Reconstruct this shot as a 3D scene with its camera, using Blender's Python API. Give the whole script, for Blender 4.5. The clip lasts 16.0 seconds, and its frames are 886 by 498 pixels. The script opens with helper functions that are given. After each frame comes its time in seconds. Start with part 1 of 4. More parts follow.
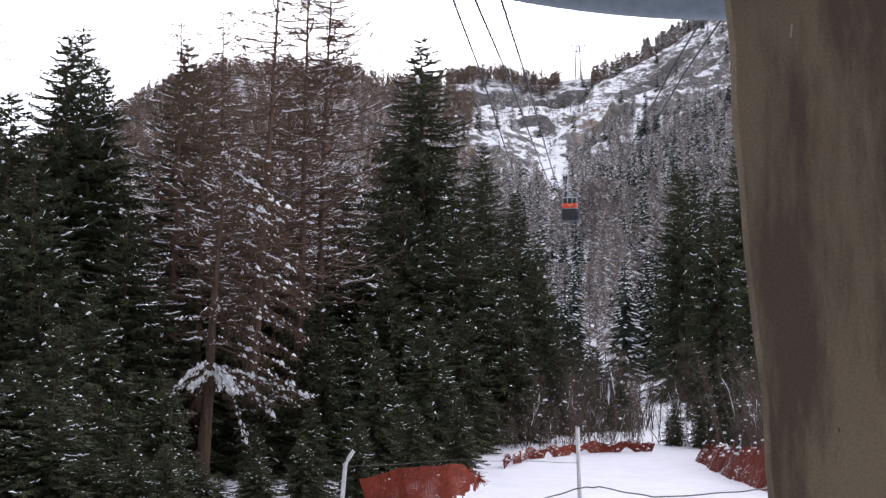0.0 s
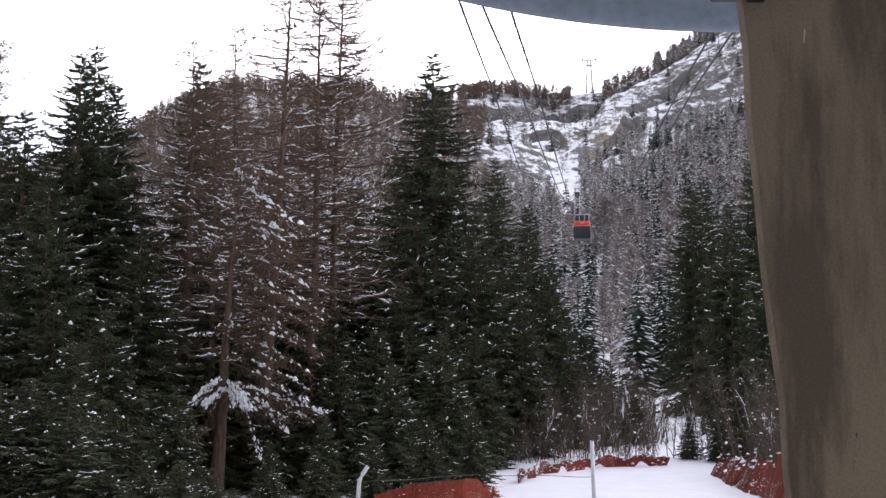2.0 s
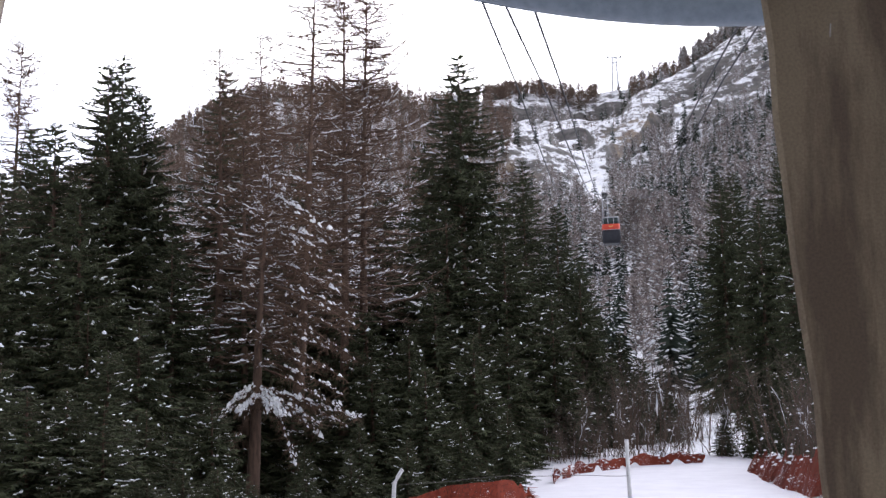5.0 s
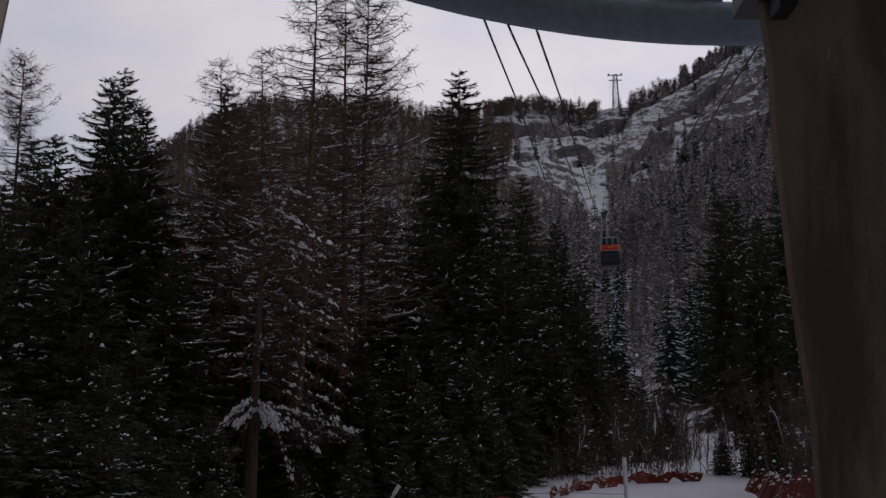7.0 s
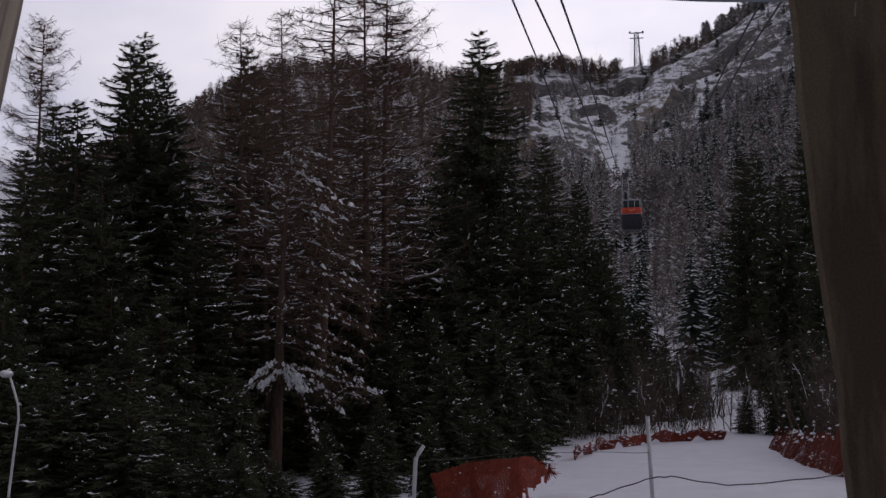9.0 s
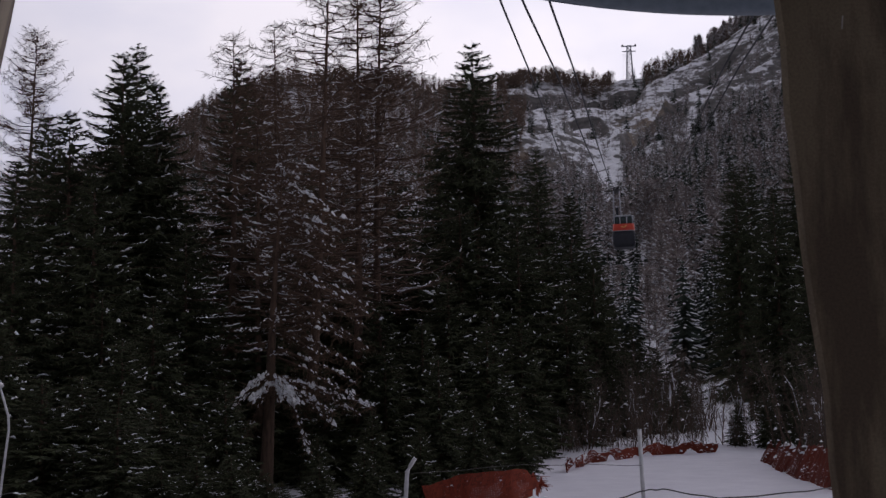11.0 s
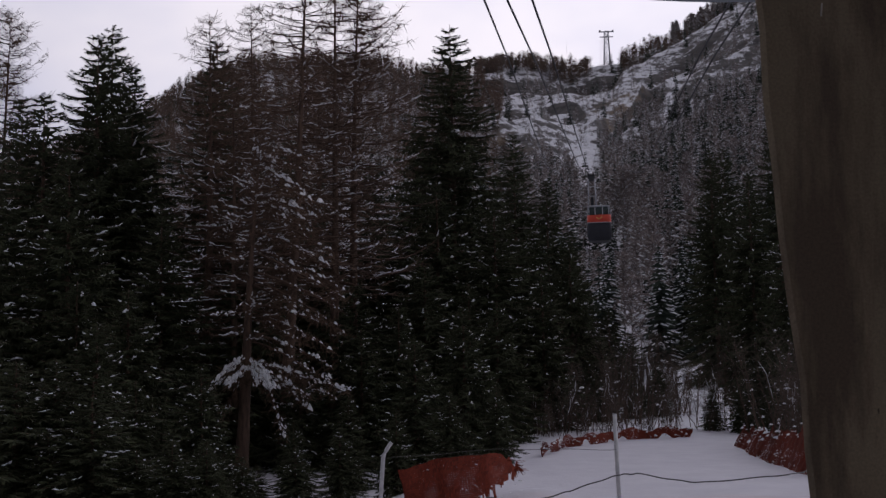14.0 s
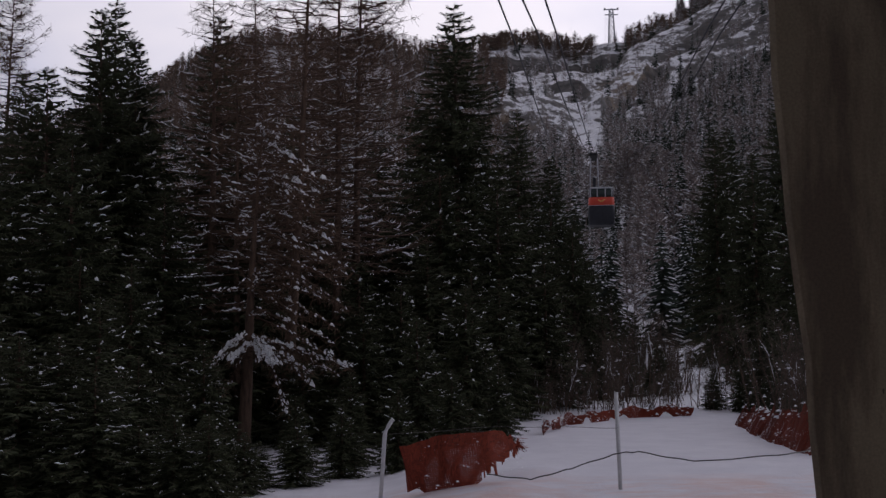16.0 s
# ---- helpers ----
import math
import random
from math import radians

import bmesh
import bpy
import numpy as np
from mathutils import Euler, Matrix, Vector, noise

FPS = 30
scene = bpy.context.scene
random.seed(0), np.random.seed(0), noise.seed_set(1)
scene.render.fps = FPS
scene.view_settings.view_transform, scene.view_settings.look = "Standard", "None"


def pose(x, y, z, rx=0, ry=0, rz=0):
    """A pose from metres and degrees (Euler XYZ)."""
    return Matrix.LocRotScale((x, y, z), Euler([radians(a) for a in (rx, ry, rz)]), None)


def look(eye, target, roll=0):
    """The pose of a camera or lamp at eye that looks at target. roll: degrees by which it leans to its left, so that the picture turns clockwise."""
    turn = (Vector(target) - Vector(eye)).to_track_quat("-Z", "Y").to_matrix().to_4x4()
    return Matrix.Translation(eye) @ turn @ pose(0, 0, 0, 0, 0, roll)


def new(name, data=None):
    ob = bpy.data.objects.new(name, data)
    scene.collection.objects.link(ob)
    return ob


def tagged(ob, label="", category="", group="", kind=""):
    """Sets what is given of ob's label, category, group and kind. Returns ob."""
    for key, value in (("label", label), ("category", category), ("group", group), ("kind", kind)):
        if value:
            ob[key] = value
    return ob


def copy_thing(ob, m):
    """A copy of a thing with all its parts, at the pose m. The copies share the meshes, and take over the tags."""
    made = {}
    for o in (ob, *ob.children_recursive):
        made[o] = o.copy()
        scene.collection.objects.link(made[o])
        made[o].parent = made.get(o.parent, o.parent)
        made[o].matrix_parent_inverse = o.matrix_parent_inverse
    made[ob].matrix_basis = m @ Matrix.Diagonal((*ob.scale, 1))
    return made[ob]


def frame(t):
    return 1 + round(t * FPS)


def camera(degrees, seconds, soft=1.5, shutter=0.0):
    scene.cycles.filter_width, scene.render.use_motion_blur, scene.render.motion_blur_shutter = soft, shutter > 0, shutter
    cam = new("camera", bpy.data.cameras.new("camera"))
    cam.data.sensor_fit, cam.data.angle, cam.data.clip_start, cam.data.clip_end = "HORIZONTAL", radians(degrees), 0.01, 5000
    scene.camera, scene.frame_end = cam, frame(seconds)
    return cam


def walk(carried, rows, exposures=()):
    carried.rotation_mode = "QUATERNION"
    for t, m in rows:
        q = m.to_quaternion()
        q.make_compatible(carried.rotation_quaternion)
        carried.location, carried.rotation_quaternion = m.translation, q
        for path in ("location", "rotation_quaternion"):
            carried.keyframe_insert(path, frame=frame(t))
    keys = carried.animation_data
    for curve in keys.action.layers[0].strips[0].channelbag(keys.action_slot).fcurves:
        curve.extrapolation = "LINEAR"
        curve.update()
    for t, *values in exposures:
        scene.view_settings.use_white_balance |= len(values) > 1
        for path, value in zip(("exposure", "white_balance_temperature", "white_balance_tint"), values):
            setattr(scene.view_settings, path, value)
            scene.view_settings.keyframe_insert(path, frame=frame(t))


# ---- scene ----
cam = camera(40.0, 16.0, soft=1.4)
EYE = 3.7
ROWS = [
    (0.0, 0.000, 0.000, 0.00, 7.00, 0.00),
    (0.5, -0.002, -0.010, 0.76, 6.76, 0.16),
    (1.0, -0.003, -0.013, 0.56, 7.36, 0.26),
    (1.5, -0.005, -0.017, 0.24, 7.79, 0.20),
    (2.0, -0.004, -0.015, 0.64, 7.71, 0.33),
    (2.5, -0.003, -0.014, 1.10, 7.39, 0.68),
    (3.0, -0.002, -0.011, 1.65, 7.43, 0.93),
    (5.5, -0.002, -0.008, 2.16, 8.16, 1.55),
    (6.0, -0.001, -0.006, 1.92, 8.66, 1.41),
    (6.5, 0.003, -0.005, 1.76, 8.99, 1.04),
    (7.0, 0.002, -0.004, 2.09, 8.55, 0.97),
    (7.5, -0.005, -0.006, 2.55, 7.49, 1.14),
    (8.0, 0.006, 0.005, 3.29, 7.03, 1.25),
    (8.5, 0.003, 0.008, 3.62, 6.97, 1.25),
    (9.0, -0.002, 0.001, 3.18, 6.74, 1.39),
    (9.5, 0.008, 0.004, 2.90, 6.92, 1.34),
    (12.0, 0.004, -0.004, 2.70, 7.33, 1.30),
    (12.5, -0.004, 0.002, 2.15, 6.94, 1.18),
    (13.0, -0.006, -0.004, 1.85, 6.60, 1.20),
    (13.5, -0.005, 0.004, 1.74, 6.49, 1.10),
    (14.0, 0.001, -0.001, 1.69, 6.56, 1.18),
    (14.5, -0.004, 0.004, 1.44, 6.74, 0.96),
    (15.0, -0.004, -0.005, 1.41, 6.52, 0.83),
    (15.5, -0.007, 0.001, 1.68, 5.83, 0.80),
    (16.0, -0.007, -0.001, 1.77, 5.50, 0.76),
]
BRIGHT = -0.02
walk(cam, [(t, pose(x, 0, EYE + z, 90 + pitch, roll, yaw)) for t, x, z, yaw, pitch, roll in ROWS],
     exposures=[(0.0, BRIGHT, 6500, 10), (5.35, BRIGHT, 6500, 10), (5.5, BRIGHT - 0.45, 6500, 10), (5.8, BRIGHT - 1.25, 6500, 12), (6.2, BRIGHT - 1.8, 6500, 13),
                (7.0, BRIGHT - 2.35, 6500, 14), (7.7, BRIGHT - 2.35, 6500, 15), (8.4, BRIGHT - 2.0, 6500, 16), (12.0, BRIGHT - 1.93, 6500, 17), (16.0, BRIGHT - 1.98, 6500, 17)])

# ---- light: bright overcast, the sun veiled behind the ridge ----
VEIL_FAR, VEIL_SUN = 0.36, 2.28
SUN_EL, SUN_AZ = 20.0, 34.0          # degrees up, degrees to the right of straight ahead
world = bpy.data.worlds.new("overcast")
scene.world = world
world.use_nodes = True
wn, wl = world.node_tree.nodes, world.node_tree.links
wn.clear()
w_out = wn.new("ShaderNodeOutputWorld")
w_bg = wn.new("ShaderNodeBackground")
w_sky = wn.new("ShaderNodeTexSky")
w_sky.sky_type = "NISHITA"
w_sky.sun_disc = False
w_sky.sun_elevation = radians(SUN_EL)
w_sky.sun_rotation = radians(SUN_AZ)
w_sky.dust_density = 3.0
w_tc = wn.new("ShaderNodeTexCoord")
w_map = wn.new("ShaderNodeMapping")
w_map.inputs["Scale"].default_value = (1.6, 1.6, 3.2)
w_noise = wn.new("ShaderNodeTexNoise")
w_noise.inputs["Scale"].default_value = 2.1
w_noise.inputs["Detail"].default_value = 5.0
w_ramp = wn.new("ShaderNodeValToRGB")
w_ramp.color_ramp.elements[0].position, w_ramp.color_ramp.elements[1].position = 0.36, 0.62
w_ramp.color_ramp.elements[0].color = (10.8, 11.3, 13.8, 1)
w_ramp.color_ramp.elements[1].color = (15.3, 15.0, 16.0, 1)
w_norm = wn.new("ShaderNodeVectorMath")
w_norm.operation = "DOT_PRODUCT"
w_norm.inputs[1].default_value = (math.sin(radians(SUN_AZ)) * math.cos(radians(SUN_EL)), math.cos(radians(SUN_AZ)) * math.cos(radians(SUN_EL)), math.sin(radians(SUN_EL)))
w_veil = wn.new("ShaderNodeMapRange")          # the veil of cloud is brightest round the hidden sun
w_veil.inputs[1].default_value, w_veil.inputs[2].default_value = -0.2, 1.0
w_veil.inputs[3].default_value, w_veil.inputs[4].default_value = VEIL_FAR, VEIL_SUN
w_veil.interpolation_type = "SMOOTHSTEP"
w_gain = wn.new("ShaderNodeVectorMath")
w_gain.operation = "SCALE"
wl.new(w_tc.outputs["Generated"], w_norm.inputs[0])
wl.new(w_norm.outputs["Value"], w_veil.inputs[0])
w_mix = wn.new("ShaderNodeMix")
w_mix.data_type = "RGBA"
w_mix.inputs[0].default_value = 0.88
wl.new(w_tc.outputs["Generated"], w_map.inputs["Vector"])
wl.new(w_map.outputs[0], w_noise.inputs["Vector"])
wl.new(w_noise.outputs["Fac"], w_ramp.inputs["Fac"])
wl.new(w_sky.outputs["Color"], w_mix.inputs[6])
wl.new(w_ramp.outputs["Color"], w_gain.inputs[0])
wl.new(w_veil.outputs[0], w_gain.inputs["Scale"])
wl.new(w_gain.outputs[0], w_mix.inputs[7])
wl.new(w_mix.outputs[2], w_bg.inputs["Color"])
w_bg.inputs["Strength"].default_value = 0.12
wl.new(w_bg.outputs[0], w_out.inputs["Surface"])

sun = new("sun", bpy.data.lights.new("sun", "SUN"))
sun.data.energy, sun.data.angle, sun.data.color = 0.2, radians(20), (1.0, 0.95, 0.88)
_e, _a = radians(SUN_EL), radians(SUN_AZ)
sun.matrix_world = look((math.sin(_a) * math.cos(_e) * 50, math.cos(_a) * math.cos(_e) * 50, math.sin(_e) * 50), (0, 0, 0))


# ---- materials ----
def material(name, rough=0.8, metal=0.0):
    m = bpy.data.materials.new(name)
    m.use_nodes = True
    n, l = m.node_tree.nodes, m.node_tree.links
    b = n["Principled BSDF"]
    b.inputs["Roughness"].default_value, b.inputs["Metallic"].default_value = rough, metal
    return m, n, l, b


def noise_node(n, l, scale, detail=4.0, rough=0.55, stretch=None, coord="Object", turn=0.0):
    tc = n.new("ShaderNodeTexCoord")
    t = n.new("ShaderNodeTexNoise")
    t.inputs["Scale"].default_value, t.inputs["Detail"].default_value, t.inputs["Roughness"].default_value = scale, detail, rough
    if stretch:
        mp = n.new("ShaderNodeMapping")
        mp.inputs["Scale"].default_value = stretch
        mp.inputs["Rotation"].default_value = (0, radians(turn), 0)
        l.new(tc.outputs[coord], mp.inputs["Vector"])
        l.new(mp.outputs[0], t.inputs["Vector"])
    else:
        l.new(tc.outputs[coord], t.inputs["Vector"])
    return t.outputs["Fac"]


def ramp(n, l, fac, *stops):
    r = n.new("ShaderNodeValToRGB")
    e = r.color_ramp.elements
    while len(e) < len(stops):
        e.new(0.5)
    for k, (p, c) in zip(e, stops):
        k.position, k.color = p, (*c, 1)
    l.new(fac, r.inputs["Fac"])
    return r.outputs["Color"]


def mix(n, l, fac, a, b, mode="MIX"):
    m = n.new("ShaderNodeMix")
    m.data_type, m.blend_type = "RGBA", mode
    for sock, v in ((m.inputs[0], fac), (m.inputs[6], a), (m.inputs[7], b)):
        if isinstance(v, (int, float)):
            sock.default_value = v
        elif isinstance(v, tuple):
            sock.default_value = (*v, 1)
        else:
            l.new(v, sock)
    return m.outputs[2]


def bump(n, l, b, fac, strength, distance):
    k = n.new("ShaderNodeBump")
    k.inputs["Strength"].default_value, k.inputs["Distance"].default_value = strength, distance
    l.new(fac, k.inputs["Height"])
    l.new(k.outputs[0], b.inputs["Normal"])


def simple(name, dark, light, scale, rough=0.8, metal=0.0, bumped=0.0, stretch=None):
    m, n, l, b = material(name, rough, metal)
    f = noise_node(n, l, scale, 6.0, 0.6, stretch)
    l.new(ramp(n, l, f, (0.32, dark), (0.68, light)), b.inputs["Base Color"])
    if bumped:
        bump(n, l, b, f, 0.5, bumped)
    return m


def leafy(name, dark, light, rough=0.85):
    """Small loose pieces, each with a shade of its own, and patches over the crown."""
    m, n, l, b = material(name, rough)
    g = n.new("ShaderNodeNewGeometry")
    c = ramp(n, l, g.outputs["Random Per Island"], (0.0, dark), (1.0, light))
    f = noise_node(n, l, 0.5, 3.0)
    v = ramp(n, l, f, (0.3, (0.7, 0.7, 0.7)), (0.7, (1.15, 1.15, 1.1)))
    l.new(mix(n, l, 1.0, c, v, "MULTIPLY"), b.inputs["Base Color"])
    b.inputs["Specular IOR Level"].default_value = 0.2
    return m


NEEDLE = leafy("spruce_needles", (0.034, 0.040, 0.024), (0.088, 0.100, 0.052))
NEEDLE_FAR = leafy("far_needles", (0.028, 0.042, 0.034), (0.070, 0.088, 0.068))
TWIG = leafy("larch_twigs", (0.086, 0.054, 0.039), (0.225, 0.148, 0.105))
TWIG_FAR = leafy("far_twigs", (0.12, 0.085, 0.068), (0.27, 0.195, 0.155))
TWIG_FROST = leafy("frosted_twigs", (0.15, 0.125, 0.12), (0.42, 0.36, 0.345))
BUSH_TWIG = leafy("bush_twigs", (0.075, 0.060, 0.052), (0.19, 0.15, 0.125))
BARK = simple("bark", (0.050, 0.030, 0.021), (0.150, 0.094, 0.064), 3.0, 0.9, bumped=0.03, stretch=(3, 3, 0.6))
SNOW_BLOB = leafy("branch_snow", (0.74, 0.77, 0.84), (0.88, 0.89, 0.92), 0.7)
STEEL = simple("galvanised_steel", (0.42, 0.43, 0.44), (0.62, 0.62, 0.62), 6.0, 0.5, 0.3, 0.002)
ROPE = simple("rope_steel", (0.05, 0.05, 0.055), (0.10, 0.10, 0.11), 20.0, 0.6, 0.4)
BLACK = simple("black_iron", (0.012, 0.012, 0.014), (0.03, 0.03, 0.034), 8.0, 0.55, 0.2, 0.002)
NET = leafy("orange_net", (0.12, 0.022, 0.013), (0.25, 0.047, 0.024), 0.7)
WIRE = simple("wire", (0.05, 0.05, 0.05), (0.12, 0.11, 0.10), 9.0, 0.6, 0.3)
CAB_RED = simple("cabin_red", (0.62, 0.05, 0.025), (0.72, 0.085, 0.04), 1.5, 0.4)
CAB_DARK = simple("cabin_dark", (0.014, 0.016, 0.024), (0.026, 0.028, 0.038), 2.0, 0.5)
CAB_GREY = simple("cabin_grey", (0.36, 0.38, 0.42), (0.52, 0.53, 0.56), 2.0, 0.45, 0.2)
YELLOW = simple("cabin_mark", (0.75, 0.5, 0.12), (0.85, 0.6, 0.2), 3.0, 0.5)
PYLON = simple("pylon_paint", (0.50, 0.51, 0.54), (0.66, 0.67, 0.70), 0.5, 0.6)


def glass_material():
    m, n, l, b = material("cabin_glass", 0.06)
    b.inputs["Base Color"].default_value = (0.03, 0.045, 0.045, 1)
    b.inputs["Specular IOR Level"].default_value = 0.6
    return m


GLASS = glass_material()


def tube_paint():
    m, n, l, b = material("blue_grey_paint", 0.42, 0.1)
    f = noise_node(n, l, 9.0, 6.0)
    c = ramp(n, l, f, (0.3, (0.095, 0.125, 0.15)), (0.7, (0.14, 0.175, 0.205)))
    g = noise_node(n, l, 40.0, 5.0, 0.7, (0.5, 1, 1))
    c = mix(n, l, ramp(n, l, g, (0.60, (0, 0, 0)), (0.74, (0.6, 0.6, 0.6))), c, (0.07, 0.076, 0.08))
    l.new(c, b.inputs["Base Color"])
    bump(n, l, b, g, 0.15, 0.002)
    return m


TUBE = tube_paint()


def concrete():
    """Weathered board-marked concrete with long dark water runs and small pits."""
    m, n, l, b = material("stained_concrete", 0.88)
    f = noise_node(n, l, 2.2, 7.0, 0.6, (1, 1, 0.6))
    c = ramp(n, l, f, (0.30, (0.235, 0.190, 0.132)), (0.70, (0.345, 0.287, 0.205)))
    runs = noise_node(n, l, 2.6, 8.0, 0.66, (1.7, 1.7, 0.30), "Object", -16)
    c = mix(n, l, ramp(n, l, runs, (0.47, (0, 0, 0)), (0.57, (0.85, 0.85, 0.85))), c, (0.130, 0.098, 0.074))
    pits = noise_node(n, l, 60.0, 2.0, 0.5, (1, 1, 0.35))
    c = mix(n, l, ramp(n, l, pits, (0.74, (0, 0, 0)), (0.78, (0.8, 0.8, 0.8))), c, (0.07, 0.06, 0.05))
    grain = noise_node(n, l, 160.0, 4.0)
    c = mix(n, l, 0.22, c, ramp(n, l, grain, (0.3, (0.2, 0.2, 0.2)), (0.7, (0.9, 0.9, 0.9))), "OVERLAY")
    l.new(c, b.inputs["Base Color"])
    bump(n, l, b, grain, 0.25, 0.003)
    return m


CONCRETE = concrete()
PLASTER = simple("grey_plaster", (0.48, 0.46, 0.44), (0.60, 0.58, 0.55), 1.2, 0.9, bumped=0.004)


OCHRE = [((19, 612, 124), 22), ((26, 600, 118), 18), ((84, 706, 160), 20), ((98, 724, 172), 22), ((70, 672, 143), 17)]


def ochre_patches(n, l):
    """Where the cliffs are stained ochre: ragged patches round a few weathered faces."""
    pos = n.new("ShaderNodeNewGeometry").outputs["Position"]
    total = None
    for centre, radius in OCHRE:
        d = n.new("ShaderNodeVectorMath")
        d.operation = "DISTANCE"
        d.inputs[1].default_value = centre
        l.new(pos, d.inputs[0])
        mr = n.new("ShaderNodeMapRange")
        mr.inputs[1].default_value, mr.inputs[2].default_value = radius, radius * 0.45
        l.new(d.outputs["Value"], mr.inputs[0])
        if total is None:
            total = mr.outputs[0]
        else:
            mx = n.new("ShaderNodeMath")
            mx.operation = "MAXIMUM"
            l.new(total, mx.inputs[0])
            l.new(mr.outputs[0], mx.inputs[1])
            total = mx.outputs[0]
    ragged = ramp(n, l, noise_node(n, l, 0.06, 5.0, 0.7), (0.44, (0, 0, 0)), (0.56, (0.9, 0.9, 0.9)))
    return mix(n, l, 1.0, total, ragged, "MULTIPLY")


def terrain_material():
    """Snow wherever it can lie, bare grey and ochre rock where the slope is too steep."""
    m, n, l, b = material("snow_and_rock", 0.75)
    geo = n.new("ShaderNodeNewGeometry")
    sep = n.new("ShaderNodeSeparateXYZ")
    l.new(geo.outputs["True Normal"], sep.inputs[0])
    rough_edge = noise_node(n, l, 0.14, 9.0, 0.78, (1, 1, 1.4))
    mul = n.new("ShaderNodeMath")
    mul.operation = "MULTIPLY_ADD"
    mul.inputs[1].default_value = 1.5
    l.new(rough_edge, mul.inputs[0])
    l.new(sep.outputs["Z"], mul.inputs[2])
    mr = n.new("ShaderNodeMapRange")
    mr.inputs[1].default_value, mr.inputs[2].default_value = 1.45, 1.53
    mr.inputs[3].default_value, mr.inputs[4].default_value = 1.0, 0.0
    l.new(mul.outputs[0], mr.inputs[0])
    steep = mr.outputs[0]
    hue = ochre_patches(n, l)
    strata = noise_node(n, l, 0.12, 6.0, 0.7, (0.5, 0.5, 2.5))
    grey = ramp(n, l, strata, (0.3, (0.055, 0.052, 0.051)), (0.7, (0.21, 0.195, 0.185)))
    ochre = ramp(n, l, strata, (0.3, (0.16, 0.12, 0.085)), (0.7, (0.36, 0.28, 0.20)))
    rock = mix(n, l, hue, grey, ochre)
    drift = noise_node(n, l, 0.35, 6.0, 0.6)
    snow = ramp(n, l, drift, (0.3, (0.78, 0.79, 0.84)), (0.7, (0.87, 0.87, 0.89)))
    fine = noise_node(n, l, 0.9, 8.0, 0.7)
    l.new(mix(n, l, steep, snow, rock), b.inputs["Base Color"])
    bump(n, l, b, fine, 0.5, 0.6)
    return m


TERRAIN = terrain_material()


def piste_snow():
    """Trodden snow with a faint reddish stain where the nets have bled and been dragged."""
    m, n, l, b = material("piste_snow", 0.65)
    f = noise_node(n, l, 0.9, 6.0, 0.6)
    c = ramp(n, l, f, (0.3, (0.54, 0.53, 0.575)), (0.7, (0.63, 0.62, 0.66)))
    tc = n.new("ShaderNodeTexCoord")
    sep = n.new("ShaderNodeSeparateXYZ")
    l.new(tc.outputs["Object"], sep.inputs[0])
    mr = n.new("ShaderNodeMapRange")
    mr.inputs[1].default_value, mr.inputs[2].default_value = 28.6, 33.6
    l.new(sep.outputs["Y"], mr.inputs[0])
    band = ramp(n, l, mr.outputs[0], (0.0, (0, 0, 0)), (0.3, (1, 1, 1)), (0.6, (1, 1, 1)), (1.0, (0, 0, 0)))
    patch = ramp(n, l, noise_node(n, l, 0.8, 5.0, 0.65, (0.6, 1.6, 1)), (0.42, (0, 0, 0)), (0.62, (0.7, 0.7, 0.7)))
    stain = mix(n, l, 1.0, band, patch, "MULTIPLY")
    c = mix(n, l, stain, c, (0.60, 0.40, 0.35))
    l.new(c, b.inputs["Base Color"])
    g = noise_node(n, l, 2.2, 7.0, 0.62)
    bump(n, l, b, g, 0.5, 0.10)
    return m


PISTE = piste_snow()


# ---- mesh helpers ----
def soup(name, tris, mat, parent=None):
    """A mesh of loose triangles from an (n, 3, 3) array."""
    tris = np.asarray(tris, dtype=np.float32).reshape(-1, 3, 3)
    k = len(tris)
    me = bpy.data.meshes.new(name)
    me.vertices.add(k * 3)
    me.vertices.foreach_set("co", tris.ravel())
    me.loops.add(k * 3)
    me.loops.foreach_set("vertex_index", np.arange(k * 3, dtype=np.int32))
    me.polygons.add(k)
    me.polygons.foreach_set("loop_start", np.arange(0, k * 3, 3, dtype=np.int32))
    me.update(calc_edges=True)
    me.materials.append(mat)
    ob = new(name, me)
    ob.parent = parent
    return ob


def solid(name, verts, quads, mat, parent=None):
    """A mesh from arrays of vertices and of four-cornered faces."""
    verts, quads = np.asarray(verts, dtype=np.float32), np.asarray(quads, dtype=np.int32)
    me = bpy.data.meshes.new(name)
    me.vertices.add(len(verts))
    me.vertices.foreach_set("co", verts.ravel())
    me.loops.add(quads.size)
    me.loops.foreach_set("vertex_index", quads.ravel())
    me.polygons.add(len(quads))
    me.polygons.foreach_set("loop_start", np.arange(0, quads.size, 4, dtype=np.int32))
    me.update(calc_edges=True)
    me.materials.append(mat)
    ob = new(name, me)
    ob.parent = parent
    return ob


def part(name, bm, mat, parent=None, label=""):
    me = bpy.data.meshes.new(name)
    bm.to_mesh(me)
    bm.free()
    me.materials.append(mat)
    ob = new(name, me)
    ob.parent = parent
    return tagged(ob, label)


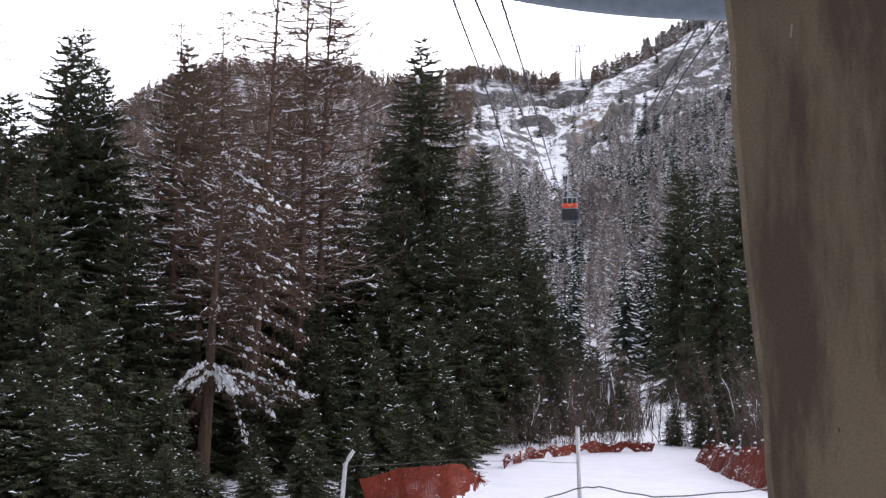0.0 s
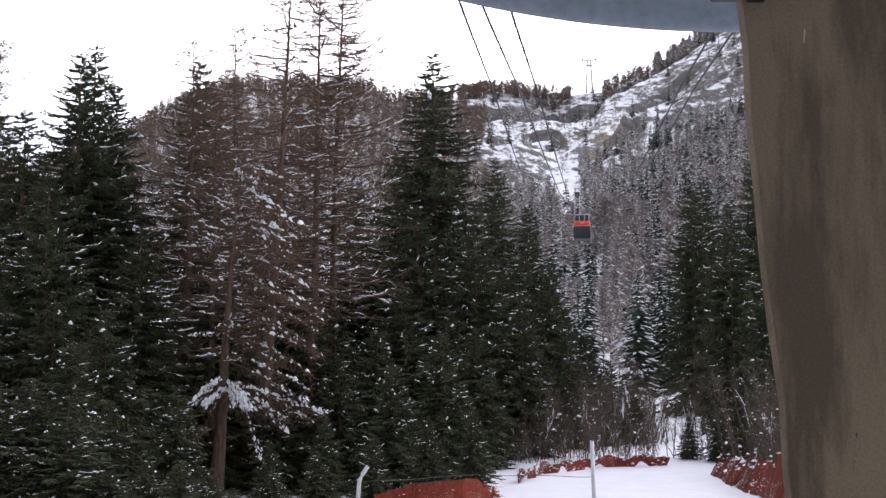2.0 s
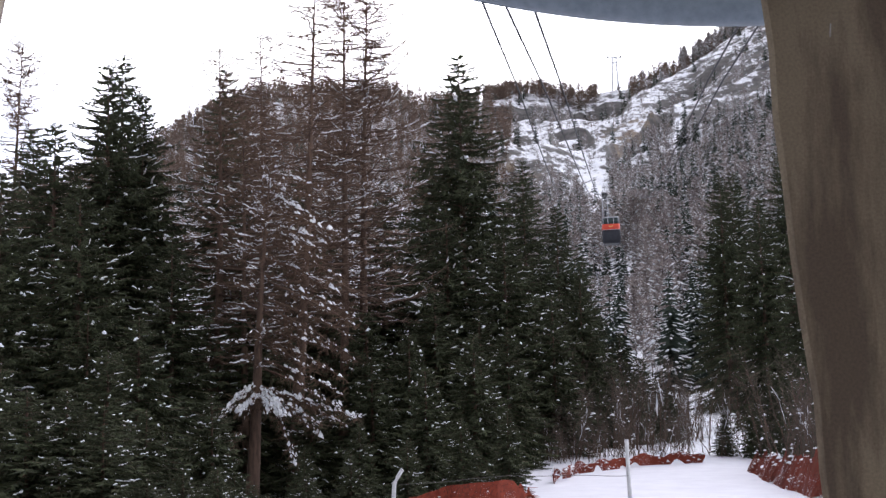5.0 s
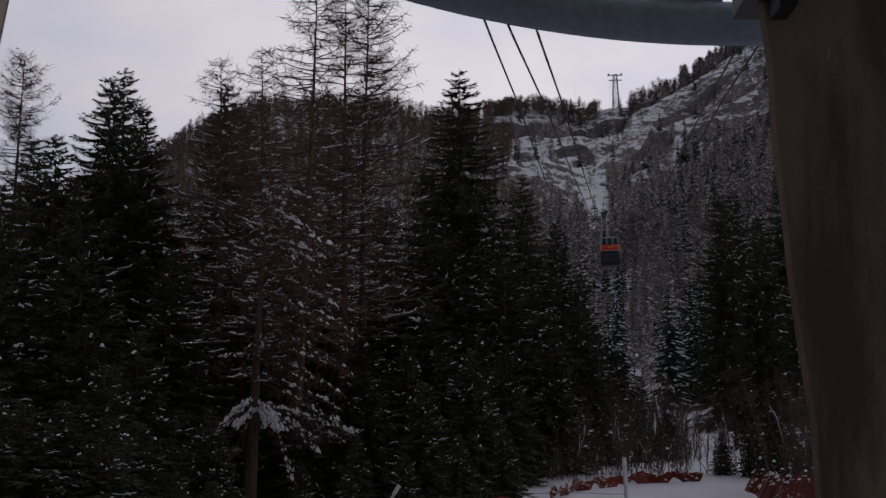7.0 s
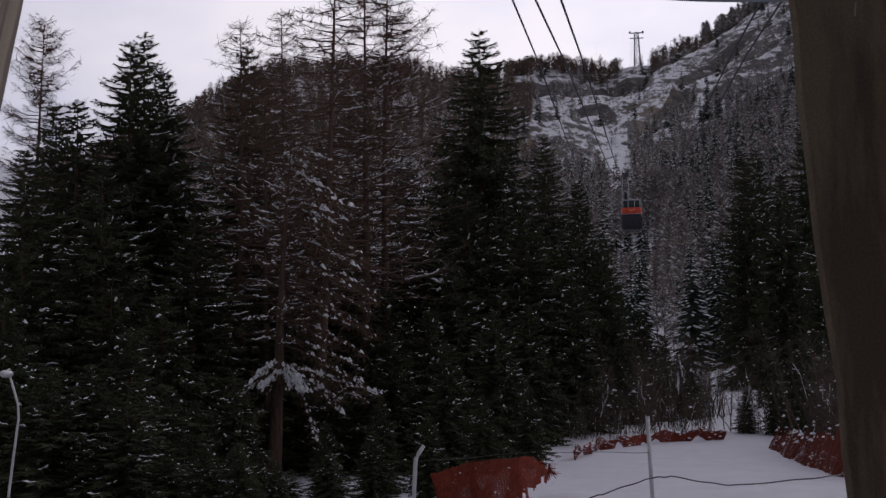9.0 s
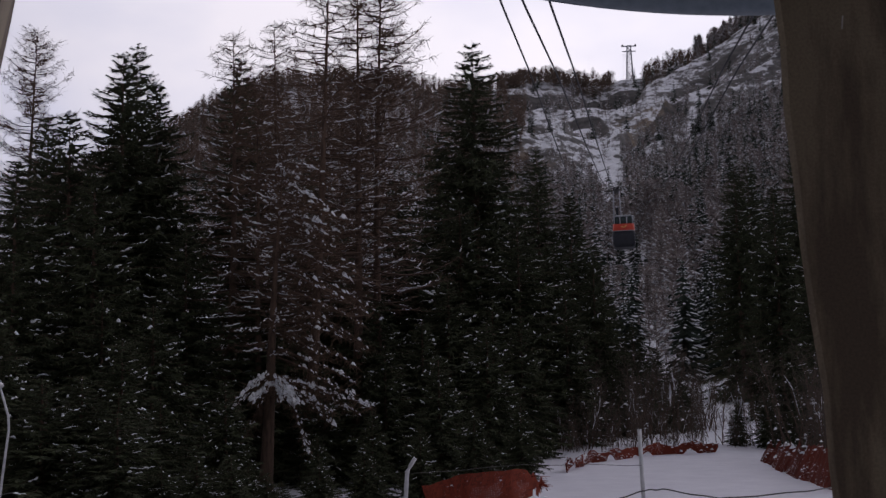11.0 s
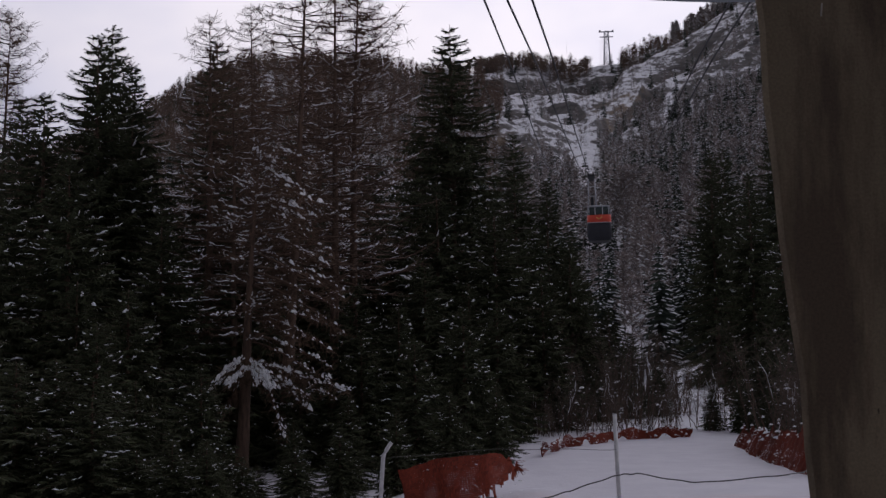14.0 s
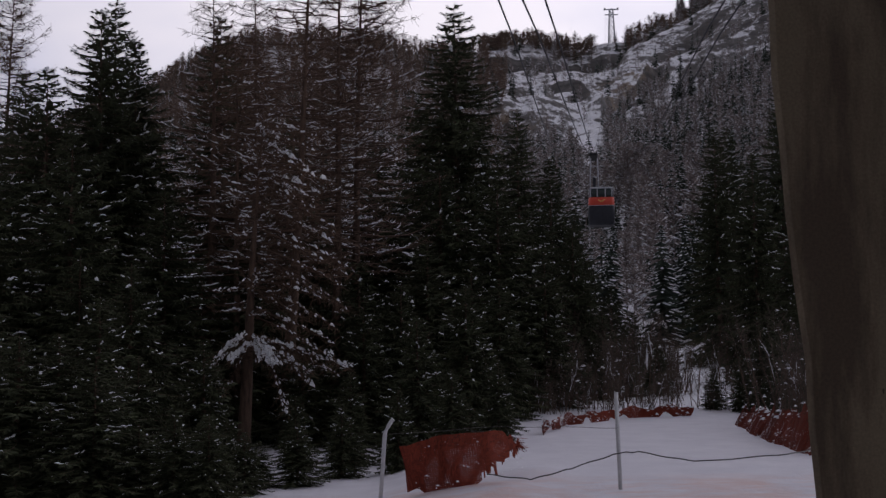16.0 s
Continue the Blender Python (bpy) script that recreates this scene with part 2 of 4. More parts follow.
def box(x0, x1, y0, y1, z0, z1, bevel=0.0, bm=None):
    bm = bm or bmesh.new()
    r = bmesh.ops.create_cube(bm, size=1.0)
    for v in r["verts"]:
        v.co = Vector(((x0 + x1) / 2 + v.co.x * (x1 - x0), (y0 + y1) / 2 + v.co.y * (y1 - y0), (z0 + z1) / 2 + v.co.z * (z1 - z0)))
    if bevel:
        es = list({e for v in r["verts"] for e in v.link_edges})
        bmesh.ops.bevel(bm, geom=es, offset=bevel, segments=2, affect="EDGES", profile=0.5)
    return bm


def rod(points, radii, sides=8, bm=None, cap=True):
    """A round rod along points, with a radius at each."""
    bm = bm or bmesh.new()
    pts = [Vector(p) for p in points]
    radii = [float(v) for v in radii] if hasattr(radii, "__len__") else [radii] * len(pts)
    rings = []
    for i, p in enumerate(pts):
        d = (pts[min(i + 1, len(pts) - 1)] - pts[max(i - 1, 0)]).normalized()
        up = Vector((0, 0, 1)) if abs(d.z) < 0.9 else Vector((0, 1, 0))
        a = d.cross(up).normalized()
        b = a.cross(d)
        rings.append([bm.verts.new(p + radii[i] * (math.cos(t) * a + math.sin(t) * b)) for t in (2 * math.pi * k / sides for k in range(sides))])
    for r, s in zip(rings, rings[1:]):
        for k in range(sides):
            f = bm.faces.new((r[k], r[(k + 1) % sides], s[(k + 1) % sides], s[k]))
            f.smooth = True
    if cap:
        bm.faces.new(rings[0][::-1])
        bm.faces.new(rings[-1])
    return bm


def quads_to_tris(a, b, c, d):
    return np.concatenate([np.stack([a, b, c], 1), np.stack([a, c, d], 1)])


def blades(p, q, width, rng, tip=0.35):
    """Flat tapering slips from p to q (n x 3), each turned at random about its own line."""
    d = q - p
    r = rng.normal(size=p.shape)
    s = np.cross(d, r)
    s /= np.linalg.norm(s, axis=1, keepdims=True) + 1e-9
    w = np.asarray(width).reshape(-1, 1) * 0.5
    return quads_to_tris(p - s * w, p + s * w, q + s * w * tip, q - s * w * tip)


def sticks(p, q, r0, r1):
    """Three-sided tapering sticks from p to q."""
    d = q - p
    d = d / (np.linalg.norm(d, axis=1, keepdims=True) + 1e-9)
    up = np.where(np.abs(d[:, 2:3]) < 0.9, np.array([[0, 0, 1.0]]), np.array([[0, 1.0, 0]]))
    a = np.cross(d, up)
    a /= np.linalg.norm(a, axis=1, keepdims=True) + 1e-9
    b = np.cross(a, d)
    r0, r1 = np.asarray(r0).reshape(-1, 1), np.asarray(r1).reshape(-1, 1)
    out = []
    for k in range(3):
        t, u = 2 * math.pi * k / 3, 2 * math.pi * (k + 1) / 3
        e, f = math.cos(t) * a + math.sin(t) * b, math.cos(u) * a + math.sin(u) * b
        out.append(quads_to_tris(p + e * r0, p + f * r0, q + f * r1, q + e * r1))
    return np.concatenate(out)


def lumps(c, d, length, width, height, plain=False):
    """Snow lying on a bough: a lump along d at c, flat below, pointed at its ends."""
    h = np.stack([-d[:, 1], d[:, 0], np.zeros(len(d))], 1)
    h /= np.linalg.norm(h, axis=1, keepdims=True) + 1e-9
    L, W, H = (np.asarray(v).reshape(-1, 1) * 0.5 for v in (length, width, height))
    z = np.array([[0, 0, 1.0]])
    a, b = c - d * L, c + d * L
    s1, s2 = c - h * W - d * L * 0.3, c + h * W + d * L * 0.2
    t1, t2 = c + z * H * 2 - d * L * 0.35, c + z * H * 1.8 + d * L * 0.35
    T = lambda *v: np.stack(v, 1)
    if plain:
        t = c + z * H * 1.6
        return np.concatenate([T(a, s1, t), T(s1, b, t), T(b, s2, t), T(s2, a, t)])
    return np.concatenate([T(a, s1, t1), T(s1, t2, t1), T(s1, b, t2), T(b, s2, t2), T(s2, t1, t2), T(s2, a, t1), T(a, s2, s1), T(s2, b, s1)])


# ---- the ground: one sheet from the station to the ridge and over it ----
RIDGE_A = np.radians([-180, -60, -30, -20.4, -18.9, -15.4, -14.0, -10.4, -5.0, -2.3, 0.4, 5.3, 6.4, 9.9, 11.8, 13.6, 20, 40, 90, 180])
RIDGE_Z = np.array([60, 120, 165, 172, 182, 208, 221, 243, 244, 234, 240, 237, 241, 258, 277, 292, 330, 300, 150, 60.0])
PROF_R = np.array([0, 90, 150, 250, 400, 520, 600, 680, 750, 820, 900, 1000, 2500, 4000.0])
PROF_F = np.array([0, .014, .045, .125, .285, .42, .535, .66, .77, .88, 1.0, 1.0, .9, .8])


# rock faces below the ridge: from and to in degrees, their distance at both ends, their drop
CLIFFS = [(0.2, 7.2, 868, 880, 15), (5.9, 9.2, 665, 762, 11), (0.8, 3.6, 612, 600, 13), (3.2, 5.4, 755, 720, 9), (8.0, 15.0, 800, 830, 6)]


def fbm(x, y, seed=0):
    """Smooth noise on arrays, from a few layers of turned waves."""
    rng = np.random.RandomState(seed)
    out, amp = np.zeros_like(x), 1.0
    f = 1.0
    for o in range(5):
        for _ in range(3):
            a, ph, k = rng.uniform(0, 6.283), rng.uniform(0, 6.283), f * rng.uniform(0.7, 1.3)
            out += amp * np.sin(k * (x * math.cos(a) + y * math.sin(a)) + ph + 1.3 * np.sin(k * 0.6 * (y * math.cos(a) - x * math.sin(a)) + ph * 2))
        amp *= 0.5
        f *= 2.1
    return out / 4.0


def near_ground(x, y):
    """The flat by the station and the piste that climbs away from it."""
    side = np.clip((x + 3.5) / 3.0, 0, 1)
    rise = np.interp(y, [0, 28, 31, 36, 45, 55, 70, 90, 120], [0.2, 0.3, 0.55, 0.90, 1.05, 1.22, 1.9, 3.0, 4.5])
    flat = np.interp(y, [0, 45, 90, 120], [0.2, 0.25, 1.2, 3.0])
    bank = 0.22 * np.exp(-((x - 0.5) / 1.0) ** 2 - ((y - 31.0) / 0.9) ** 2) + 0.25 * np.exp(-((x - 1.4) / 0.9) ** 2 - ((y - 33.5) / 1.0) ** 2)
    return flat + (rise - flat) * side * side * (3 - 2 * side) + bank


def height(x, y):
    x, y = np.asarray(x, dtype=float), np.asarray(y, dtype=float)
    r, a = np.hypot(x, y), np.arctan2(x, y)
    top = np.interp(a, RIDGE_A, RIDGE_Z)
    far = np.interp(r, PROF_R, PROF_F) * top
    k = np.clip((r - 70) / 80, 0, 1)
    z = near_ground(x, y) * (1 - k) + far * k
    rough = np.clip((r - 120) / 300, 0, 1)
    z = z + rough * 7.0 * fbm(x / 70, y / 70, 3) * np.clip((1000 - r) / 150, 0.25, 1) + rough * (2.6 * fbm(x / 16, y / 16, 5) + 1.3 * fbm(x / 6, y / 6, 6))
    # cliff bands: steps in the slope between the forest and the ridge
    band = np.clip((r - 430) / 90, 0, 1) * np.clip((930 - r) / 40, 0, 1) * np.clip((a + 0.02) / 0.03, 0, 1)
    chute = np.exp(-((np.degrees(a) - (5.1 + 0.0016 * (640 - r))) / 0.8) ** 2) * (r < 660)
    band = band * (1 - chute)
    z = z - 5.0 * chute * np.clip((r - 330) / 60, 0, 1) * np.clip((660 - r) / 40, 0, 1)
    u = (np.interp(r, PROF_R, PROF_F) * 250 - 1.6 * (np.degrees(a) - 6) + 7 * fbm(x / 110, y / 110, 8)) / 31.0
    fr = u - np.floor(u)
    step = np.where(fr < 0.62, fr * 0.35, 0.217 + (fr - 0.62) * 2.06)
    crag = np.abs(fbm(x / 22, y / 22, 14))
    z = z + band * (step - fr) * 31.0 * np.clip(1.05 + 0.7 * fbm(x / 60, y / 60, 15), 0.35, 1.4) + band * (3.2 - 6.5 * crag)
    deg = np.degrees(a)
    for a0, a1, r0, r1, drop in CLIFFS:
        rc = r0 + (r1 - r0) * (deg - a0) / (a1 - a0) + 9 * fbm(x / 30, y / 30, 21)
        span = np.clip((deg - a0) / 0.5, 0, 1) * np.clip((a1 - deg) / 0.5, 0, 1)
        z = z - drop * span * np.clip((rc - r) / 8, 0, 1) * np.clip((r - rc + 115) / 95, 0, 1)
    return z + 0.05 * fbm(x / 2.5, y / 2.5, 11) * np.clip((r - 12) / 15, 0, 1)


def build_ground():
    az = np.radians(np.concatenate([np.arange(-180, -24, 6), np.arange(-24, -2, 0.22), np.arange(-2, 22, 0.075), np.arange(22, 180, 6)]))
    rr = np.concatenate([np.linspace(0.5, 24, 12), np.linspace(25, 62, 75), np.linspace(63, 420, 110), np.linspace(422, 960, 260), np.geomspace(980, 4500, 14)])
    A, R = np.meshgrid(az, rr)
    X, Y = np.sin(A) * R, np.cos(A) * R
    Z = height(X, Y)
    nr, na = X.shape
    idx = np.arange(nr * na).reshape(nr, na)
    right = np.roll(idx, -1, axis=1)
    q = np.stack([idx[:-1], idx[1:], right[1:], right[:-1]], -1).reshape(-1, 4)[:, ::-1]
    ob = solid("ground", np.stack([X, Y, Z], -1).reshape(-1, 3), q, TERRAIN)
    ob.data.materials.append(PISTE)
    r_mid = np.repeat(rr[:-1], na)
    ob.data.polygons.foreach_set("material_index", (r_mid < 62).astype(np.int32))
    ob.data.polygons.foreach_set("use_smooth", (r_mid < 400))
    return tagged(ob, "snow-covered valley floor and rocky mountainside with cliff bands", "ground", kind="structure")


build_ground()


def ground_z(x, y):
    return float(height(np.array([x]), np.array([y]))[0])


# ---- the station's edge: floor, unseen roof and back wall, two leaning pillars, the curved tube ----
tagged(part("floor", box(-6, 6, -6, 3.1, 1.9, 2.1, 0.01), PLASTER), "grey concrete platform floor of the station", "floor", kind="structure")
# out-of-view ceiling, added and made wide to keep sky light off the pillar
tagged(part("ceiling", box(-12, 12, -6, 2.3, 5.6, 5.8, 0.01), PLASTER), "plain grey ceiling out of view, added to shade the pillar", "ceiling", kind="structure")
# unseen wall, raised to 13 m to hold back sky light from behind
tagged(part("wall_back_blocker", box(-12, 12, -6.3, -6.003, 0.0, 13.0, 0.01), PLASTER), "plain grey wall behind the camera, added to block the rear sky", "wall", kind="structure")


def prism_pillar(x_foot, x_head, outer, z0, z1, sign):
    """A pillar whose inner edge leans from x_foot at z0 to x_head at z1; its flank turns away from the opening."""
    bm = bmesh.new()
    n = 24
    rings = []
    for i in range(n + 1):
        k = i / n
        z = z0 + (z1 - z0) * k
        x = x_foot + (x_head - x_foot) * k
        wob = 0.004 * math.sin(7.3 * z) + 0.003 * math.sin(17 * z + 1)
        x += wob * sign
        ring = [(x + 0.010 * sign, 2.5), (x, 2.512), (x + 0.20 * sign, 3.05), (outer, 3.05), (outer, 2.5)]
        rings.append([bm.verts.new((px, py, z)) for px, py in ring])
    for r, s in zip(rings, rings[1:]):
        for j in range(5):
            bm.faces.new((r[j], r[(j + 1) % 5], s[(j + 1) % 5], s[j]))
    bm.faces.new(rings[0])
    bm.faces.new(rings[-1])
    bmesh.ops.recalc_face_normals(bm, faces=bm.faces[:])
    return bm


EDGE = lambda z: 0.647 - 0.060 * (z - 3.7)
right_pillar = tagged(part("pillar", prism_pillar(EDGE(2.1), EDGE(5.6), 2.0, 2.1, 5.6, 1), CONCRETE), "leaning grey-brown concrete pillar with dark water stains", "pillar", group="station pillars")
part("scratch", rod([(0.738, 2.4985, 4.486), (0.735, 2.4985, 4.458)], 0.0018, 6), PLASTER, right_pillar, "pale scratch in the concrete")
LEDGE = lambda z: -1.100 + 0.17 * (z - 4.5)
tagged(part("pillar", prism_pillar(LEDGE(2.1), LEDGE(5.6), -2.6, 2.1, 5.6, -1), CONCRETE), "leaning dark concrete pillar at the opening's other side", "pillar", group="station pillars")


def curved_tube():
    root = tagged(new("roof_tube"), "curved blue-grey painted steel tube bolted to the concrete pillar", "steel tube")
    xs = [4.3 - 0.259 * i for i in range(44)]
    part("tube", rod([(x, 12.3, 7.845 + 0.0437 * (2.98 - x) ** 2) for x in xs], 0.228, 28), TUBE, root)
    part("web_plate", box(1.85, 2.55, 12.26, 12.34, 7.9, 10.2, 0.01), TUBE, root, "flat blue-grey steel plate standing on the tube")
    part("strut", rod([(4.3, 12.3, 7.6), (4.3, 12.3, 0.1)], 0.22, 20), TUBE, root, "round blue-grey steel column under the tube")
    part("strut", rod([(-6.85, 12.3, 11.9), (-6.85, 12.3, 0.1)], 0.22, 20), TUBE, root, "round blue-grey steel column under the tube")
    tray = tagged(new("pillar_bracket"), "black iron bracket bolted to the concrete pillar", "bracket")
    root_tube, root = root, tray
    part("bracket", box(0.565, 0.66, 2.44, 2.62, 4.588, 4.68, 0.006), BLACK, root, "black iron bracket")
    part("clamp", box(0.615, 0.655, 2.40, 2.498, 4.545, 4.72, 0.005), BLACK, root, "black iron clamp on the pillar")
    for i in range(2):
        part("bolt", rod([(0.625 + 0.018 * i, 2.385, 4.60 + 0.05 * i), (0.625 + 0.018 * i, 2.402, 4.60 + 0.05 * i)], 0.008, 6), STEEL, root)
    return root


curved_tube()


# ---- ropes ----
ROPE_Y = [0, 29.5, 43.5, 70, 100, 129, 148, 168.5, 188, 208, 300, 450, 600, 750, 900]
ROPE_Z = [10.4, 13.7, 15.56, 18.5, 22.0, 26.15, 29.7, 33.5, 37.5, 41.75, 64, 103, 149, 203, 264]


def rope_line(c, slope=0.1115, y1=900):
    pts = []
    for y in np.concatenate([np.linspace(-2, 220, 75), np.linspace(240, y1, 34)]):
        pts.append((c + slope * y, y, float(np.interp(y, ROPE_Y, ROPE_Z))))
    return pts


ROPES = (("track_rope", -1.86, 0.1115, 0.033), ("track_rope", -2.52, 0.1115, 0.033), ("haul_rope", -2.22, 0.0828, 0.030),
         ("track_rope", 3.70, 0.1060, 0.033), ("track_rope", 4.25, 0.1060, 0.033))
for name, c, slope, r in ROPES:
    tagged(part(name, rod(rope_line(c, slope), r, 6), ROPE), "dark steel aerial tramway rope sagging across the valley", "steel rope", group="tramway ropes")


# ---- the pylon on the ridge ----
def pylon():
    x0, y0 = 102.5, 900.0
    z0 = ground_z(x0, y0) - 1.0
    top = 270.0 - z0
    root = tagged(new("ropeway_pylon"), "grey steel lattice ropeway pylon standing on the ridge", "pylon")
    root.location = (x0, y0, z0)
    corners = [(-1, -1), (1, -1), (1, 1), (-1, 1)]
    half = lambda k: 2.6 - 1.3 * k
    for cx, cy in corners:
        part("leg", rod([(cx * half(0), cy * half(0), 0), (cx * half(1), cy * half(1), top)], 0.36, 6), PYLON, root)
    levels = [0, 0.2, 0.38, 0.54, 0.68, 0.8, 0.9, 1.0]
    for a, b in zip(levels, levels[1:]):
        for (cx, cy), (dx, dy) in zip(corners, corners[1:] + corners[:1]):
            part("brace", rod([(cx * half(a), cy * half(a), a * top), (dx * half(b), dy * half(b), b * top)], 0.19, 5), PYLON, root)
            part("brace", rod([(cx * half(b), cy * half(b), b * top), (dx * half(b), dy * half(b), b * top)], 0.19, 5), PYLON, root)
    part("crossarm", box(-5.6, 5.6, -0.7, 0.7, top - 0.6, top, 0.1), PYLON, root)
    part("crossarm", box(-5.0, 5.0, -0.6, 0.6, top - 4.6, top - 4.0, 0.1), PYLON, root)
    part("platform", box(-4.2, 4.2, -2.6, 2.6, -0.5, 1.9, 0.2), CONCRETE, root, "dark concrete footing")
    for s in (-1, 1):
        part("saddle", box(s * 4.8 - 0.6, s * 4.8 + 0.6, -1.6, 1.6, top, top + 0.7, 0.15), BLACK, root)


pylon()


# ---- the cabin ----
def cabin():
    root = tagged(new("cable_car"), "red and dark navy cable car cabin hanging from the ropes", "cable car")
    w, ln = 1.35, 1.55            # half width, half length

    def loop(bm, half_w, half_l, z, n=6, r=0.35):
        vs = []
        for cx, cy, a0 in ((1, 1, 0), (-1, 1, 90), (-1, -1, 180), (1, -1, 270)):
            for k in range(n):
                a = radians(a0 + 90 * k / (n - 1))
                vs.append(bm.verts.new((cx * (half_w - r) + r * math.cos(a), cy * (half_l - r) + r * math.sin(a), z)))
        return vs

    def shell(levels):
        bm = bmesh.new()
        rings = [loop(bm, a, b, z) for a, b, z in levels]
        for r, s in zip(rings, rings[1:]):
            for k in range(len(r)):
                f = bm.faces.new((r[k], r[(k + 1) % len(r)], s[(k + 1) % len(r)], s[k]))
                f.smooth = True
        bm.faces.new(rings[0][::-1])
        bm.faces.new(rings[-1])
        return bm

    part("lower_body", shell([(w - .30, ln - .35, -4.05), (w - .10, ln - .12, -3.95), (w + .02, ln, -3.55), (w + .06, ln + .04, -2.6), (w + .04, ln + .02, -1.98)]), CAB_DARK, root, "dark navy lower body")
    part("red_band", shell([(w + .05, ln + .03, -1.99), (w + .03, ln + .02, -1.90), (w - .02, ln - .02, -1.12)]), CAB_RED, root, "red painted band")
    part("window_band", shell([(w - .07, ln - .07, -1.13), (w - .13, ln - .12, -0.18)]), GLASS, root, "dark tinted windows")
    part("cabin_roof", shell([(w - .06, ln - .06, -0.19), (w - .05, ln - .05, -0.08), (w - .22, ln - .22, 0.0)]), CAB_GREY, root, "light grey roof")
    for x in (-1.12, -0.42, 0.42, 1.12):
        for y in (-ln + 0.05, ln - 0.05):
            part("mullion", box(x - .045, x + .045, y - .03, y + .03, -1.12, -0.17), CAB_GREY, root)
    for y in (-0.6, 0.6):
        for x in (-w + 0.06, w - 0.06):
            part("mullion", box(x - .03, x + .03, y - .045, y + .045, -1.12, -0.17), CAB_GREY, root)
    bm = bmesh.new()
    for (ax, az), (bx, bz) in (((-.32, -1.42), (0.0, -1.62)), ((0.0, -1.62), (.36, -1.36))):
        rod([(ax, -ln - .02, az), (bx, -ln - .02, bz)], 0.055, 5, bm)
    part("emblem", bm, YELLOW, root, "plain yellow mark")
    part("bumper_rail", rod([(-w - .05, -ln - .05, -2.0), (w + .05, -ln - .05, -2.0)], 0.04, 6), CAB_GREY, root)
    hx = -0.73
    for s in (-1, 1):
        part("hanger_arm", rod([(hx + s * .42, 0, -0.05), (hx + s * .42, 0, 1.2), (hx + s * .36, 0, 3.3)], 0.075, 8), CAB_GREY, root)
    for z in (1.3, 2.4):
        part("hanger_rung", rod([(hx - .42, 0, z), (hx + .42, 0, z)], 0.06, 6), CAB_GREY, root)
    part("ladder", box(hx - .16, hx + .16, 0.1, 0.16, 0.0, 1.2, 0.01), CAB_DARK, root)
    part("carriage", box(hx - .40, hx + .40, -1.9, 1.9, 3.30, 3.58, 0.08), BLACK, root, "black roller carriage")
    for s in (-1, 1):
        for y in (-1.5, -0.75, 0.0, 0.75, 1.5):
            part("roller", rod([(hx + s * .33 - .06, y, 3.62), (hx + s * .33 + .06, y, 3.62)], 0.14, 10), BLACK, root)
    return root


cable_car = cabin()


# ---- trees ----
def trunk_mesh(h, r, lean, rng, sides=9, bend=0.25):
    n = 14
    ph = rng.uniform(0, 6.28)
    pts, rad = [], []
    for i in range(n + 1):
        k = i / n
        pts.append((lean[0] * k + bend * math.sin(2.2 * k + ph) * k * (1 - k) * 2, lean[1] * k + bend * math.cos(1.7 * k + ph) * k * (1 - k) * 2, h * k - 0.4 * (1 - k)))
        rad.append(r * (1 - k) ** 1.1 + 0.012 + (0.25 * r if i == 0 else 0))
    return rod(pts, rad, sides), np.array(pts)


def snow_run(out, pts, rng, size):
    """Snow lying along a bough: a chain of lumps, thick and thin, between neighbouring points."""
    a, b = pts[:-1], pts[1:]
    d = b - a
    n = np.linalg.norm(d, axis=1)
    k = len(n)
    keep = np.nonzero(rng.rand(k) < 0.8)[0]
    w = size * rng.uniform(0.4, 1.5, k)
    d = d / (n[:, None] + 1e-9) + rng.normal(0, 0.22, (k, 3)) * np.array([1, 1, 0.5])
    d /= np.linalg.norm(d, axis=1, keepdims=True)
    for o, v in zip(out, ((a + b) / 2 + rng.normal(0, 0.3, (k, 3)) * size + np.array([0, 0, 0.02]), d, n * rng.uniform(1.2, 2.4, k), w * 1.1, w * rng.uniform(0.45, 0.8, k))):
        o.append(v[keep])


def snow_mesh(out):
    return lumps(*[np.concatenate(v) for v in out])


